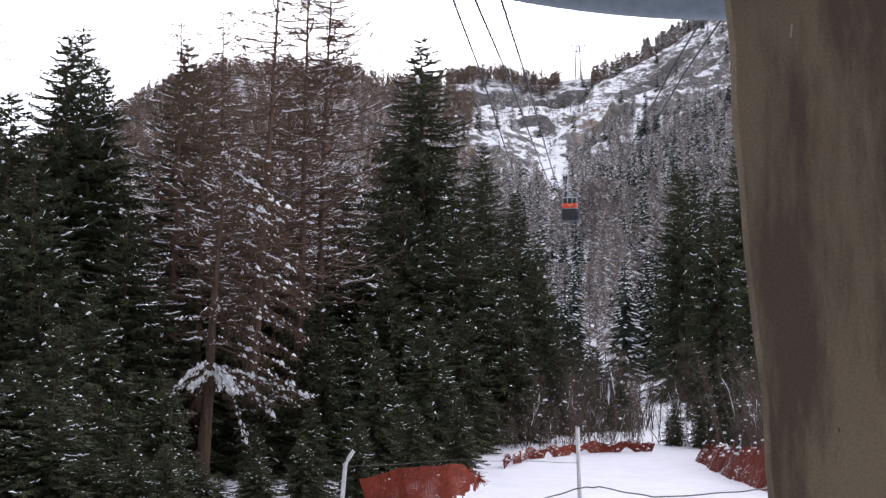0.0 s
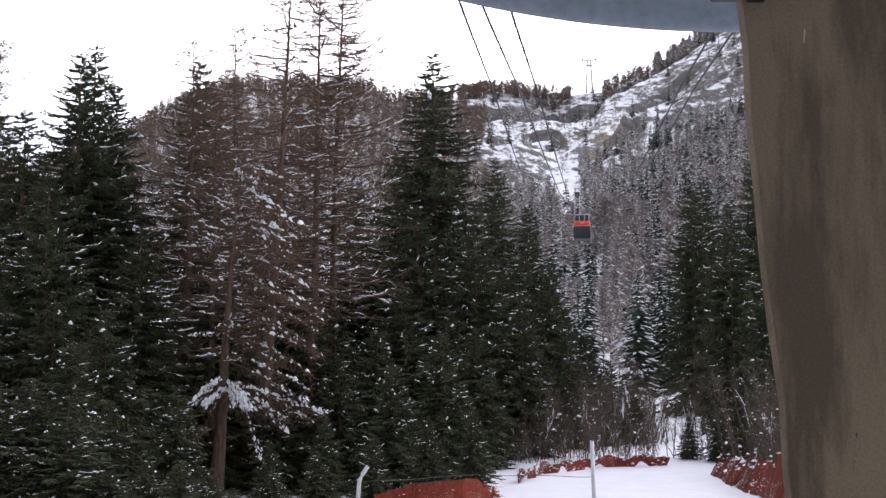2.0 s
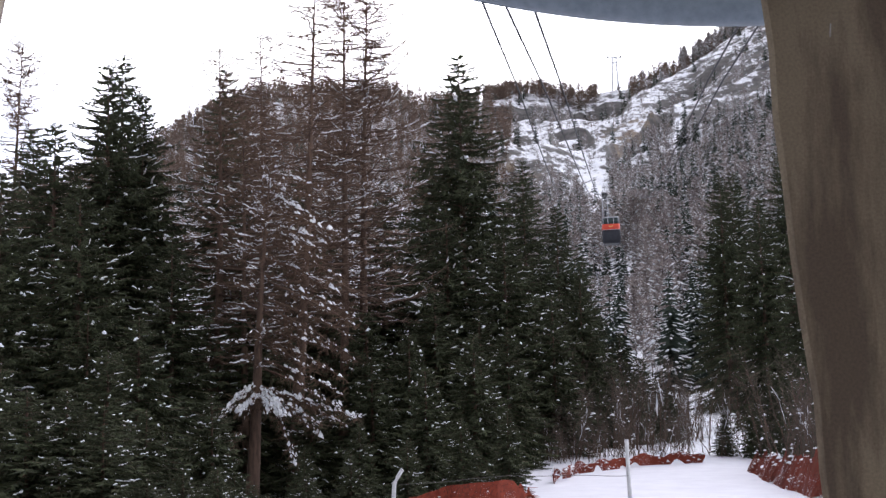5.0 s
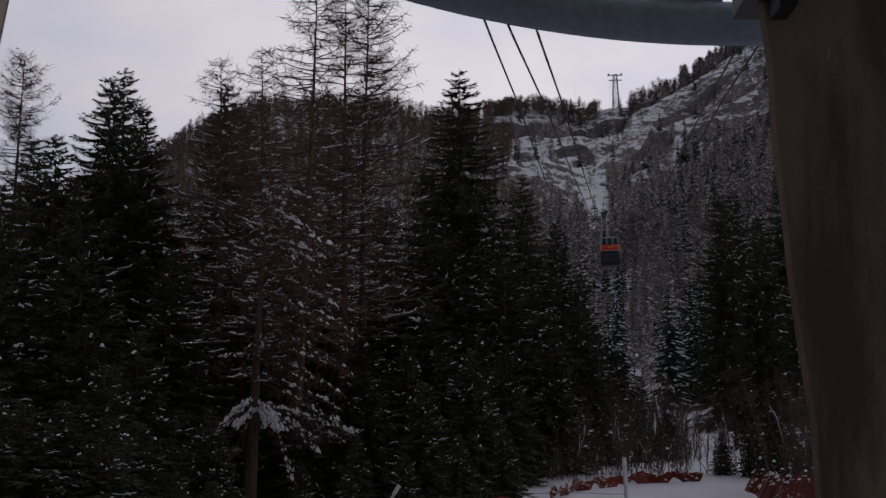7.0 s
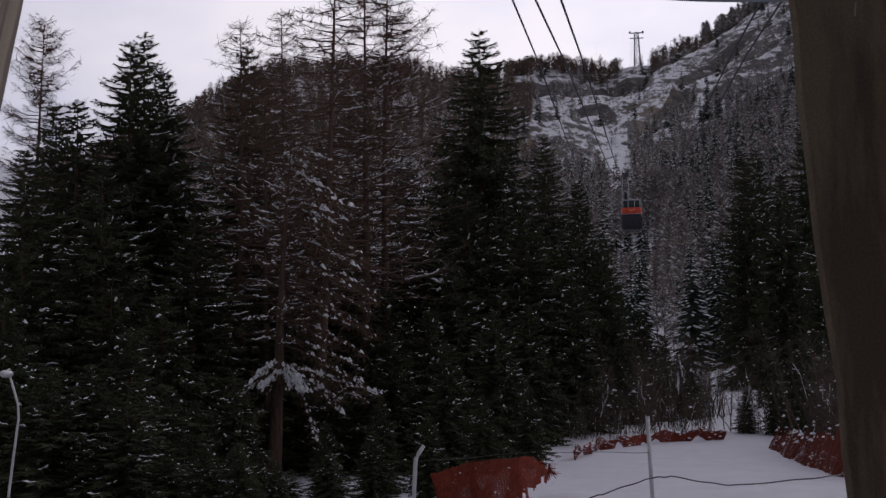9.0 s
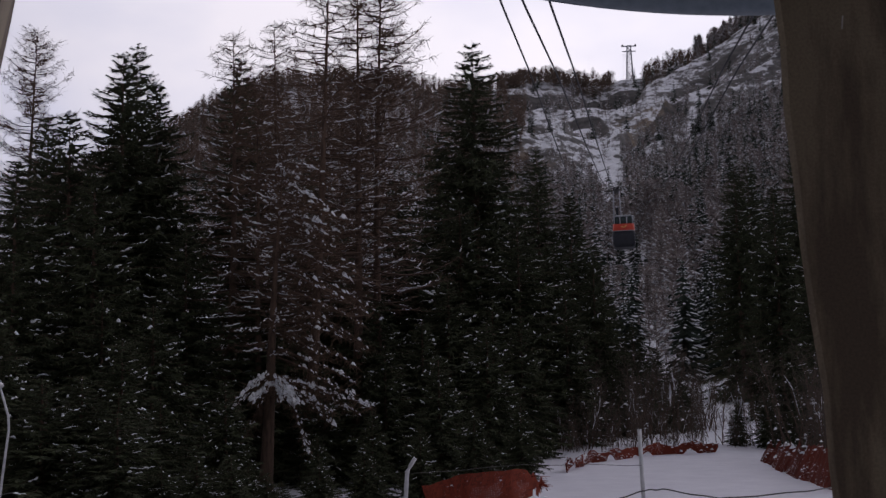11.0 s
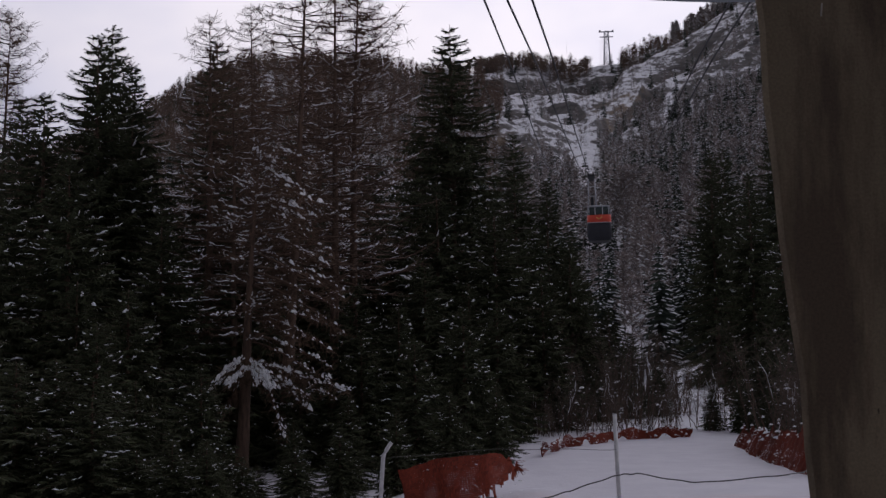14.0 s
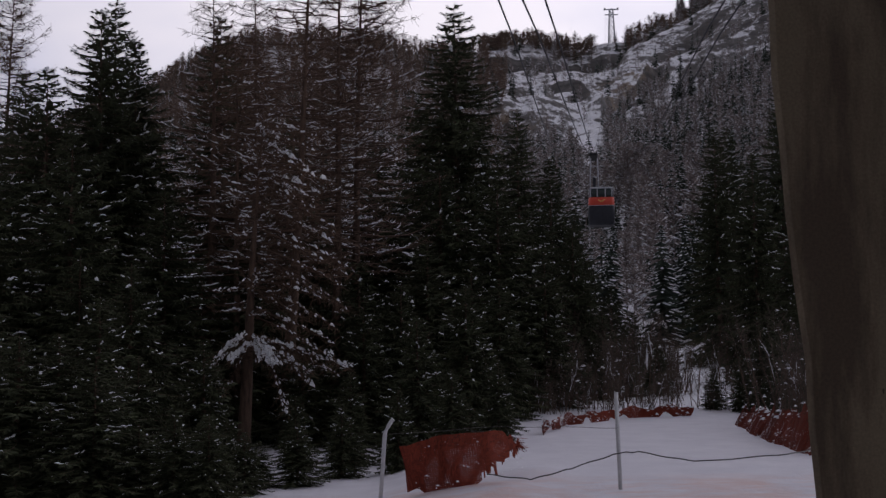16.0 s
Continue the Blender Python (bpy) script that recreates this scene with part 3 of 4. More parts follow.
def spruce_arrays(h, rb, rng, gap=0.36, per=6, fine=1.0, low=0.04, snow=0.27, shape=0.70):
    """Needles, boughs and snow of a spruce that stands at the origin: drooping boughs hung with combs of twigs."""
    P, Q, W, BP, BQ, R0, R1 = ([] for _ in range(7))
    drift = [[] for _ in range(5)]
    up = np.array([[0, 0, 1.0]])
    z = low * h
    while z < h * 0.99:
        k = z / h
        n = per if k < 0.85 else 5
        base = rng.uniform(0, 6.283)
        for j in range(n):
            a = base + 6.283 * (j + rng.uniform(-0.3, 0.3)) / n
            L = (rb * (1 - k) ** shape) * rng.uniform(0.55, 1.12) + 0.12
            if rng.rand() < 0.08:
                L *= 1.18
            rise = 0.30 * (k - 0.30) + rng.uniform(-0.10, 0.10)
            drop = 0.38 * (1 - k) + 0.10
            zb = z + rng.uniform(-.15, .15)
            dirv = np.array([math.cos(a), math.sin(a), 0.0])
            side = np.array([-math.sin(a), math.cos(a), 0.0])
            swing = rng.normal(0, 0.10)
            line = lambda u: (u * L)[:, None] * dirv + (swing * L * u * u)[:, None] * side + (zb + rise * u * L - drop * L * u ** 1.7 + 0.16 * L * u ** 5)[:, None] * up
            g = line(np.linspace(0, 1, 5))
            BP.append(g[:-1]), BQ.append(g[1:])
            rad = (0.010 + 0.010 * L) * (1 - 0.8 * np.linspace(0, 1, 5))
            R0.append(rad[:-1]), R1.append(rad[1:])
            top = k > 0.70
            m = int(L / (0.13 if not top else 0.075) * fine) + 4
            u = 0.10 + 0.90 * (np.arange(m) + rng.uniform(0, 1, m)) / m
            c = line(u)
            reach = np.minimum(1.0, L / 2.4) * (1.05 - 0.75 * u)
            for s in (-1, 1, 0):
                if s == 0:                                  # twigs that hang in a comb below the bough
                    d = dirv[None] * rng.uniform(0.0, 0.6, m)[:, None] + side[None] * rng.uniform(-.35, .35, m)[:, None] - up * rng.uniform(0.5, 1.2, m)[:, None]
                    tl = (0.16 + 0.34 * reach) * rng.uniform(0.5, 1.3, m)
                else:                                       # side sprays
                    d = dirv[None] * rng.uniform(0.4, 1.0, m)[:, None] + s * side[None] * rng.uniform(0.4, 1.0, m)[:, None] - up * rng.uniform(-0.1, 0.55, m)[:, None]
                    tl = (0.17 + 0.55 * reach) * rng.uniform(0.5, 1.3, m)
                if top:
                    tl *= 0.62
                d /= np.linalg.norm(d, axis=1, keepdims=True)
                P.append(c)
                Q.append(c + d * tl[:, None])
                W.append(rng.uniform(0.055, 0.125, m) * (0.62 if top else 1.0))
            for _ in range(2):
                if rng.rand() < snow * (1.0 if k < 0.8 else 0.35):
                    run = rng.gamma(1.6, 0.20) + 0.12
                    u0 = rng.uniform(0.35, 0.95)
                    u1 = min(1.04, u0 + run / max(L, 0.4))
                    q = line(np.linspace(u0, u1, 2 + int(run / 0.16)))
                    q = q + side[None] * (rng.uniform(-.35, .35) * reach.mean()) + side[None] * np.linspace(0, rng.uniform(-.3, .3) * run, len(q))[:, None]
                    q[:, 2] += rng.normal(0.03, 0.02, len(q))
                    snow_run(drift, q, rng, 0.05 + rng.gamma(1.4, 0.022))
            if k < 0.7 and rng.rand() < 0.018:              # a pad of snow caught on the outer twigs
                q = line(np.array([0.70, 0.78, 0.87, 0.97])) + side[None] * rng.uniform(-.3, .3)
                snow_run(drift, q + up * 0.05, rng, rng.uniform(0.14, 0.22))
        z += gap * rng.uniform(0.75, 1.25) * (1 - 0.40 * k)
    cc = np.concatenate
    return blades(cc(P), cc(Q), cc(W), rng, 0.25), sticks(cc(BP), cc(BQ), cc(R0), cc(R1)), snow_mesh(drift)


def spruce(h, rb, seed, label, **kw):
    rng = np.random.RandomState(seed)
    root = tagged(new("spruce"), label, "spruce tree", group="spruces by the station")
    bm, _ = trunk_mesh(h, 0.011 * h + 0.05, (0, 0), rng, bend=0.05)
    part("trunk", bm, BARK, root)
    needles, boughs, snow_t = spruce_arrays(h, rb, rng, **kw)
    soup("crown", needles, NEEDLE, root)
    tagged(soup("branchwork", boughs, BARK, root), kind="stuff")
    tagged(soup("snow", snow_t, SNOW_BLOB, root), kind="stuff")
    return root


def larch_arrays(h, rb, rng, axis, gap=0.33, per=3, snow=0.46, low=0.22, twigs=8, top_bare=0.78, shape=0.58, sprays=5, curl=0.20):
    """Bare boughs, side sprays, fine twigs and snow of a winter larch along its trunk's axis points."""
    zs, ax, ay = axis[:, 2], axis[:, 0], axis[:, 1]
    BP, BQ, R0, R1, TP, TQ, TW = ([] for _ in range(7))
    drift = [[] for _ in range(5)]
    z = low * h
    while z < h * 0.99:
        k = z / h
        for j in range(per):
            a = rng.uniform(0, 6.283)
            L = (rb * (1 - k) ** shape) * rng.uniform(0.45, 1.15) + 0.2
            o = np.array([np.interp(z, zs, ax), np.interp(z, zs, ay), z + rng.uniform(-.1, .1)])
            dirv, side = np.array([math.cos(a), math.sin(a), 0]), np.array([-math.sin(a), math.cos(a), 0])
            u = np.linspace(0, 1, 8)
            sag = -0.38 * (1 - k) * rng.uniform(0.4, 1.5) + 0.12 * k
            lift = curl * rng.uniform(0.4, 1.3)
            wob = np.cumsum(rng.normal(0, 0.035, 8)) * L * 0.5
            hump = np.cumsum(rng.normal(0, 0.02, 8)) * L * 0.5
            c = o + (u * L)[:, None] * dirv + wob[:, None] * side + np.outer((sag * u + lift * u ** 2.4) * L + hump, [0, 0, 1.0])
            rad = (0.016 + 0.011 * L) * (1 - 0.85 * u)
            BP.append(c[:-1]), BQ.append(c[1:]), R0.append(rad[:-1]), R1.append(rad[1:])
            at = lambda t: np.stack([np.interp(t, u, c[:, q]) for q in range(3)], 1)
            ns = max(2, int(sprays * L / 2.0))
            t = rng.uniform(0.15, 0.97, ns)
            p = at(t)
            s = np.where(rng.rand(ns) < 0.5, -1.0, 1.0)
            d = dirv[None] * rng.uniform(0.4, 1.0, ns)[:, None] + side[None] * (s * rng.uniform(0.4, 1.0, ns))[:, None] + np.array([[0, 0, 1.0]]) * rng.uniform(-0.35, 0.45, ns)[:, None]
            d /= np.linalg.norm(d, axis=1, keepdims=True)
            sl = rng.uniform(0.30, 0.55, ns) * (0.35 + 0.5 * L * (1.05 - t))
            e = p + d * sl[:, None]
            tip = e + (d + np.array([[0, 0, 0.5]])) * (sl * 0.4)[:, None]
            BP.append(p), BQ.append(e), R0.append(np.full(ns, 0.014)), R1.append(np.full(ns, 0.009))
            BP.append(e), BQ.append(tip), R0.append(np.full(ns, 0.009)), R1.append(np.full(ns, 0.004))
            m = max(8, int(L * twigs * (1.0 if k < 0.7 else 1.9)))
            pick = rng.randint(0, ns, m)
            f = rng.uniform(0.05, 1.0, m)[:, None]
            tp = np.where(rng.rand(m, 1) < 0.45, at(rng.uniform(0.1, 1, m)), p[pick] * (1 - f) + tip[pick] * f)
            d = dirv[None] * rng.uniform(-0.1, 0.9, m)[:, None] + side[None] * rng.uniform(-1, 1, m)[:, None] + np.array([[0, 0, 1.0]]) * rng.uniform(-0.7, 0.6, m)[:, None]
            d /= np.linalg.norm(d, axis=1, keepdims=True)
            TP.append(tp), TQ.append(tp + d * (rng.uniform(0.12, 0.50, m) * (min(1.0, 0.5 + L / 4) if k < 0.7 else 1.15))[:, None]), TW.append(rng.uniform(0.013, 0.030, m) * (1.0 if k < 0.7 else 1.15))
            bare = 1.0 if k < top_bare else 0.15
            for _ in range(2):
                if rng.rand() < snow * bare:
                    run = rng.gamma(2.0, 0.22) + 0.15
                    u0 = rng.uniform(0.1, 0.85)
                    u1 = min(1.0, u0 + run / max(L, 0.5))
                    snow_run(drift, at(np.linspace(u0, u1, 2 + int(run / 0.12))) + np.array([0, 0, 0.03]), rng, 0.040 + rng.gamma(1.3, 0.016))
            if rng.rand() < snow * bare * 0.8:
                i = rng.randint(ns)
                snow_run(drift, np.array([p[i], (p[i] + e[i]) / 2, e[i]]) + np.array([0, 0, 0.02]), rng, rng.uniform(0.04, 0.07))
        z += gap * rng.uniform(0.7, 1.3) * (1.0 - 0.3 * k)
    cc = np.concatenate
    return sticks(cc(BP), cc(BQ), cc(R0), cc(R1)), blades(cc(TP), cc(TQ), cc(TW), rng, 0.4), snow_mesh(drift)


def larch(x, y, h, rb, seed, label, lean=(0, 0), stout=1.0, **kw):
    rng = np.random.RandomState(seed)
    root = tagged(new("larch"), label, "larch tree", group="bare larches by the station")
    root.location = (x, y, ground_z(x, y))
    bm, axis = trunk_mesh(h, (0.009 * h + 0.05) * stout, lean, rng)
    part("trunk", bm, BARK, root)
    limbs, twigs, snow_t = larch_arrays(h, rb, rng, axis, **kw)
    tagged(soup("branchwork", limbs, BARK, root), kind="stuff")
    tagged(soup("twig_crown", twigs, TWIG, root), kind="stuff")
    tagged(soup("snow", snow_t, SNOW_BLOB, root), kind="stuff")
    return root


SPRUCE_LABEL = "tall dark green spruce tree flecked with snow"
KIND = [spruce(24.0, 6.1, 11, SPRUCE_LABEL, gap=0.38), spruce(22.0, 5.5, 12, SPRUCE_LABEL, gap=0.38), spruce(16.0, 4.4, 13, "middling dark spruce tree flecked with snow", gap=0.36),
        spruce(10.0, 3.0, 14, "young dark spruce tree dotted with snow", gap=0.34, per=7, snow=0.13)]
KIND_H = [24.0, 22.0, 16.0, 10.0]
# x, y, height, kind, width factor
SPRUCES = [
    (-1.2, 68, 0, 22.9, 1.12), (-19.0, 60, 1, 21.6, 1.12), (-19.2, 63, 1, 22.9, 1.08), (-18.1, 63, 2, 20.6, 0.95), (-21.0, 58, 2, 18.0, 1.2), (-23.6, 62, 1, 19.0, 1.1),
    (-14.6, 68, 1, 23.4, 0.95), (-11.0, 72, 2, 18.0, 1.2), (-3.4, 76, 1, 20.0, 1.1), (-5.6, 66, 2, 15.5, 1.15), (-8.0, 60, 2, 12.5, 1.2),
    (2.4, 72, 1, 17.0, 0.95), (4.6, 77, 2, 14.6, 1.0), (6.6, 83, 2, 11.6, 0.9), (5.4, 70, 3, 10.0, 0.9), (1.0, 63, 2, 12.0, 1.25), (3.3, 62, 3, 8.0, 1.1),
    (18.0, 92, 1, 18.4, 0.85), (19.6, 95, 0, 18.6, 0.95), (20.0, 80, 1, 19.0, 0.9), (17.4, 66, 2, 11.6, 0.95), (15.9, 60, 3, 7.0, 0.9), (17.5, 58, 2, 11.0, 0.9), (17.2, 76, 2, 14.5, 0.9),
    (-13.6, 52, 2, 11.5, 1.25), (-17.0, 50, 2, 13.5, 1.2), (-19.6, 48, 3, 10.0, 1.3), (-15.6, 47, 3, 8.0, 1.3), (-10.6, 55, 3, 9.6, 1.3), (-21.2, 52, 2, 14.5, 1.2),
    (-16.5, 39, 3, 7.0, 1.3), (-14.0, 37, 3, 4.5, 1.3), (-12.6, 40, 3, 6.0, 1.3), (-10.6, 38, 3, 2.9, 1.3), (-8.9, 41, 3, 2.4, 1.3), (-6.4, 42, 3, 2.6, 1.2), (-4.6, 43, 3, 3.4, 1.2), (-2.4, 46, 3, 5.2, 1.2),
    (-0.6, 50, 3, 6.0, 1.2), (-19.5, 41, 2, 9.5, 1.2), (-5.0, 52, 3, 6.0, 1.3), (-13.0, 45, 3, 7.5, 1.3), (-2.0, 63, 2, 13.5, 1.2), (-3.5, 54, 3, 7.0, 1.2), (0.9, 56, 3, 6.5, 1.2),
    (-12.4, 35.5, 3, 4.6, 1.3), (-10.3, 36.5, 3, 4.0, 1.3), (-8.4, 36.8, 3, 4.4, 1.3), (-4.4, 38.5, 3, 2.4, 1.4), (-2.7, 39.5, 3, 2.8, 1.2), (-1.0, 41.5, 3, 2.8, 1.2), (0.6, 43.5, 3, 3.0, 1.1),
    (12.4, 58.5, 3, 2.8, 1.1), (13.8, 61, 3, 4.2, 1.0), (11.3, 60, 3, 2.2, 1.2), (14.3, 56.5, 3, 4.6, 1.0), (12.9, 55, 3, 2.4, 1.2), (13.6, 51, 3, 3.2, 1.1), (12.4, 47, 3, 3.0, 1.0), (12.3, 43, 3, 3.2, 1.0),
    (-2.5, 58, 3, 9.0, 1.35), (-5.6, 56, 3, 8.2, 1.3), (-12.2, 62, 2, 14.0, 1.2), (-9.4, 66, 2, 14.5, 1.2), (-0.4, 60, 3, 7.5, 1.3), (-7.6, 52, 3, 5.0, 1.3), (-18.2, 45, 3, 6.0, 1.4),
    (3.9, 68, 3, 4.6, 1.2), (5.1, 71, 3, 5.2, 1.2), (6.0, 67, 3, 3.6, 1.3), (7.2, 72, 3, 5.0, 1.2), (8.1, 69, 3, 3.8, 1.2), (9.2, 74, 3, 4.8, 1.2), (10.1, 70, 3, 3.2, 1.3), (6.8, 79, 3, 6.0, 1.1), (8.8, 82, 3, 6.4, 1.1),
]


def plant_spruces():
    used = set()
    rng = np.random.RandomState(5)
    thicket = np.random.RandomState(8)
    for row_y, x0, x1 in ((32.6, -12.6, -6.9), (34.2, -13.2, -5.9), (36.4, -9.6, -4.2)):      # the low fringe along the wood
        x = x0
        while x < x1:
            tall = 4.4 if x / row_y < -0.30 else 2.3
            SPRUCES.append((x, row_y + thicket.uniform(-0.5, 0.5), 3, tall * thicket.uniform(0.6, 1.05), thicket.uniform(1.4, 2.1)))
            x += thicket.uniform(0.85, 1.4)
    for x, y, kind, h, wide in SPRUCES:
        s = h / KIND_H[kind]
        m = pose(x, y, ground_z(x, y) - 0.1, 0, 0, rng.uniform(0, 360))
        ob = KIND[kind] if kind not in used else copy_thing(KIND[kind], m)
        used.add(kind)
        ob.matrix_basis = m
        ob.scale = (s * wide, s * wide, s)


plant_spruces()

larch(-8.6, 53, 24.2, 4.6, 21, "tall bare brown larch with snow along its boughs", lean=(1.3, 0), stout=1.15, gap=0.30, low=0.30, shape=0.48)
larch(-6.8, 56, 25.0, 4.2, 22, "tall bare brown larch with snow along its boughs", lean=(0.4, 0.5), gap=0.30, low=0.30, shape=0.50)
larch(-5.9, 57, 25.3, 4.8, 23, "tall bare brown larch with spreading top twigs", lean=(0.6, 0), gap=0.28, low=0.34, shape=0.44, curl=0.35)
larch(-11.0, 58, 22.3, 4.0, 24, "slender bare brown larch with snowy boughs", lean=(0.2, 0), gap=0.32, low=0.25)
larch(-13.4, 60, 22.4, 4.6, 25, "bare brown larch standing beside a spruce", lean=(0.1, 0), stout=1.3, gap=0.28, low=0.2)
larch(-10.7, 54, 17.5, 4.0, 28, "slim grey-trunked bare larch with snowy boughs", lean=(-0.2, 0), gap=0.30, low=0.38)
larch(-12.0, 63, 20.0, 4.8, 29, "bare brown larch with snow along its boughs", lean=(0.5, 0), gap=0.28, low=0.25)
larch(-8.0, 64, 21.5, 5.0, 30, "bare brown larch with snow along its boughs", lean=(-0.3, 0), gap=0.28, low=0.35)
larch(-28.2, 70, 26.0, 4.6, 26, "bare larch with fine spreading twigs against the sky", lean=(0.8, 0), gap=0.26, per=3, twigs=12, sprays=9, snow=0.12, shape=0.50, curl=0.5, low=0.3)
front_larch = larch(-9.8, 50, 14.0, 2.6, 27, "low spreading bare larch with hanging snowy boughs", lean=(0.9, 0), stout=1.7, gap=0.30, per=3, low=0.40, snow=0.7, top_bare=1.0)


def hanging_bough(parent, tips, start, seed):
    """Long low boughs of the front larch, weighed down by thick snow."""
    rng = np.random.RandomState(seed)
    o = np.array(parent.location)
    for tx, ty, tz, load in tips:
        a, b = np.array(start) + np.array([0, 0, rng.uniform(-0.15, 0.25)]) - o, np.array((tx, ty, tz)) - o
        u = np.linspace(0, 1, 9)
        c = a + np.outer(u, b - a) + np.outer(0.5 * u * (1 - u) * (1 + load), [0, 0, 1.0]) + np.cumsum(rng.normal(0, 0.03, (9, 3)), 0)
        bough = part("hanging_bough", rod([tuple(p) for p in c], list(0.055 * (1 - 0.8 * u)), 6), BARK, parent)
        m = 230
        t = rng.uniform(0.1, 1, m)
        p = np.stack([np.interp(t, u, c[:, q]) for q in range(3)], 1)
        d = rng.normal(size=(m, 3)) * np.array([1, 1, 0.6]) + np.array([0, 0, -0.5])
        d /= np.linalg.norm(d, axis=1, keepdims=True)
        tagged(soup("twig_fringe", blades(p, p + d * rng.uniform(0.15, 0.65, m)[:, None], rng.uniform(0.012, 0.030, m), rng, 0.4), TWIG, bough), kind="stuff")
        k = int(4 + 130 * load)
        t = rng.uniform(0.2, 1.0, k)
        p = np.stack([np.interp(t, u, c[:, q]) for q in range(3)], 1) + rng.normal(0, 0.05 + 0.05 * load, (k, 3)) * np.array([1, 1, 0.6])
        dd = np.tile((b - a) / np.linalg.norm(b - a), (k, 1)) + rng.normal(0, 0.25, (k, 3)) * np.array([1, 1, 0.3])
        dd /= np.linalg.norm(dd, axis=1, keepdims=True)
        sz = (rng.gamma(2.0, 0.028, k) + 0.06) * (0.6 + 0.25 * load)
        tagged(soup("snow", lumps(p, dd, sz * 1.9, sz * 1.2, sz * 1.0), SNOW_BLOB, bough), kind="stuff")


hanging_bough(front_larch, [(-10.9, 49.2, 3.9, 0.7), (-10.2, 48.9, 4.0, 0.7), (-8.4, 48.7, 3.8, 0.9), (-9.0, 48.8, 4.1, 0.6), (-5.2, 48.8, 3.7, 0.5), (-6.6, 48.4, 3.0, 0.4), (-7.6, 48.4, 2.0, 0.35), (-10.6, 49.2, 2.4, 0.08)], (-9.3, 49.9, 4.9), 61)


def cascade():
    """The side of the front larch where its boughs hang one over another, thick with brown twigs."""
    rng = np.random.RandomState(63)
    for i in range(26):
        z = 4.6 + 9.4 * i / 26 + rng.uniform(-0.25, 0.25)
        reach = (3.6 - 0.10 * abs(z - 9)) * rng.uniform(0.55, 1.1)
        back = rng.uniform(-1.8, 0.6)
        tip = (-8.9 + reach, 50 + back, z - reach * rng.uniform(0.25, 0.62), rng.choice([0.05, 0.12, 0.25]))
        hanging_bough(front_larch, [tip], (-9.3 + 0.05 * (z - 5), 49.9, z), 70 + i)


cascade()


# ---- bushes at the foot of the wood ----
def bush_arrays(h, rng, stems=12):
    BP, BQ, R0, R1, TP, TQ, TW, SP, SD, SL = ([] for _ in range(10))
    drift = [[] for _ in range(5)]
    for _ in range(stems):
        a = rng.uniform(0, 6.283)
        o = np.array([rng.normal(0, 0.7), rng.normal(0, 0.7), -0.1])
        L = h * rng.uniform(0.55, 1.05)
        bent = rng.rand() < 0.07
        lean = rng.uniform(0.45, 0.7) if bent else rng.uniform(0.05, 0.4)
        u = np.linspace(0, 1, 7)
        c = o - np.outer((0.32 * L * u ** 2 if bent else 0 * u), [0, 0, 1]) + np.outer(u * L, [lean * math.cos(a), lean * math.sin(a), 1]) + np.cumsum(rng.normal(0, 0.06, (7, 3)), 0)
        r = (0.012 + 0.006 * h) * (1 - 0.85 * u)
        BP.append(c[:-1]), BQ.append(c[1:]), R0.append(r[:-1]), R1.append(r[1:])
        if rng.rand() < 0.16:
            j = rng.randint(1, 4)
            snow_run(drift, c[j:j + 3] + np.array([0, 0, 0.03]), rng, rng.uniform(0.06, 0.12))
        m = int(L * 17)
        t = rng.uniform(0.2, 1, m)
        p = np.stack([np.interp(t, u, c[:, q]) for q in range(3)], 1)
        d = rng.normal(size=(m, 3)) * np.array([1, 1, 0.5]) + np.array([0, 0, 0.75])
        d /= np.linalg.norm(d, axis=1, keepdims=True)
        tl = rng.uniform(0.25, 0.95, m)
        TP.append(p), TQ.append(p + d * tl[:, None]), TW.append(rng.uniform(0.009, 0.022, m))
        q = rng.randint(0, 3)
        i = rng.randint(0, m, q)
        SP.append(p[i] + d[i] * 0.3), SD.append(d[i] * np.array([1, 1, 0.3])), SL.append(rng.gamma(1.5, 0.08, q) + 0.07)
    cc = np.concatenate
    sl = cc(SL)
    return sticks(cc(BP), cc(BQ), cc(R0), cc(R1)), blades(cc(TP), cc(TQ), cc(TW), rng, 0.5), cc([lumps(cc(SP), cc(SD), sl * 1.2, sl * 0.6, sl * 0.35), snow_mesh(drift)])


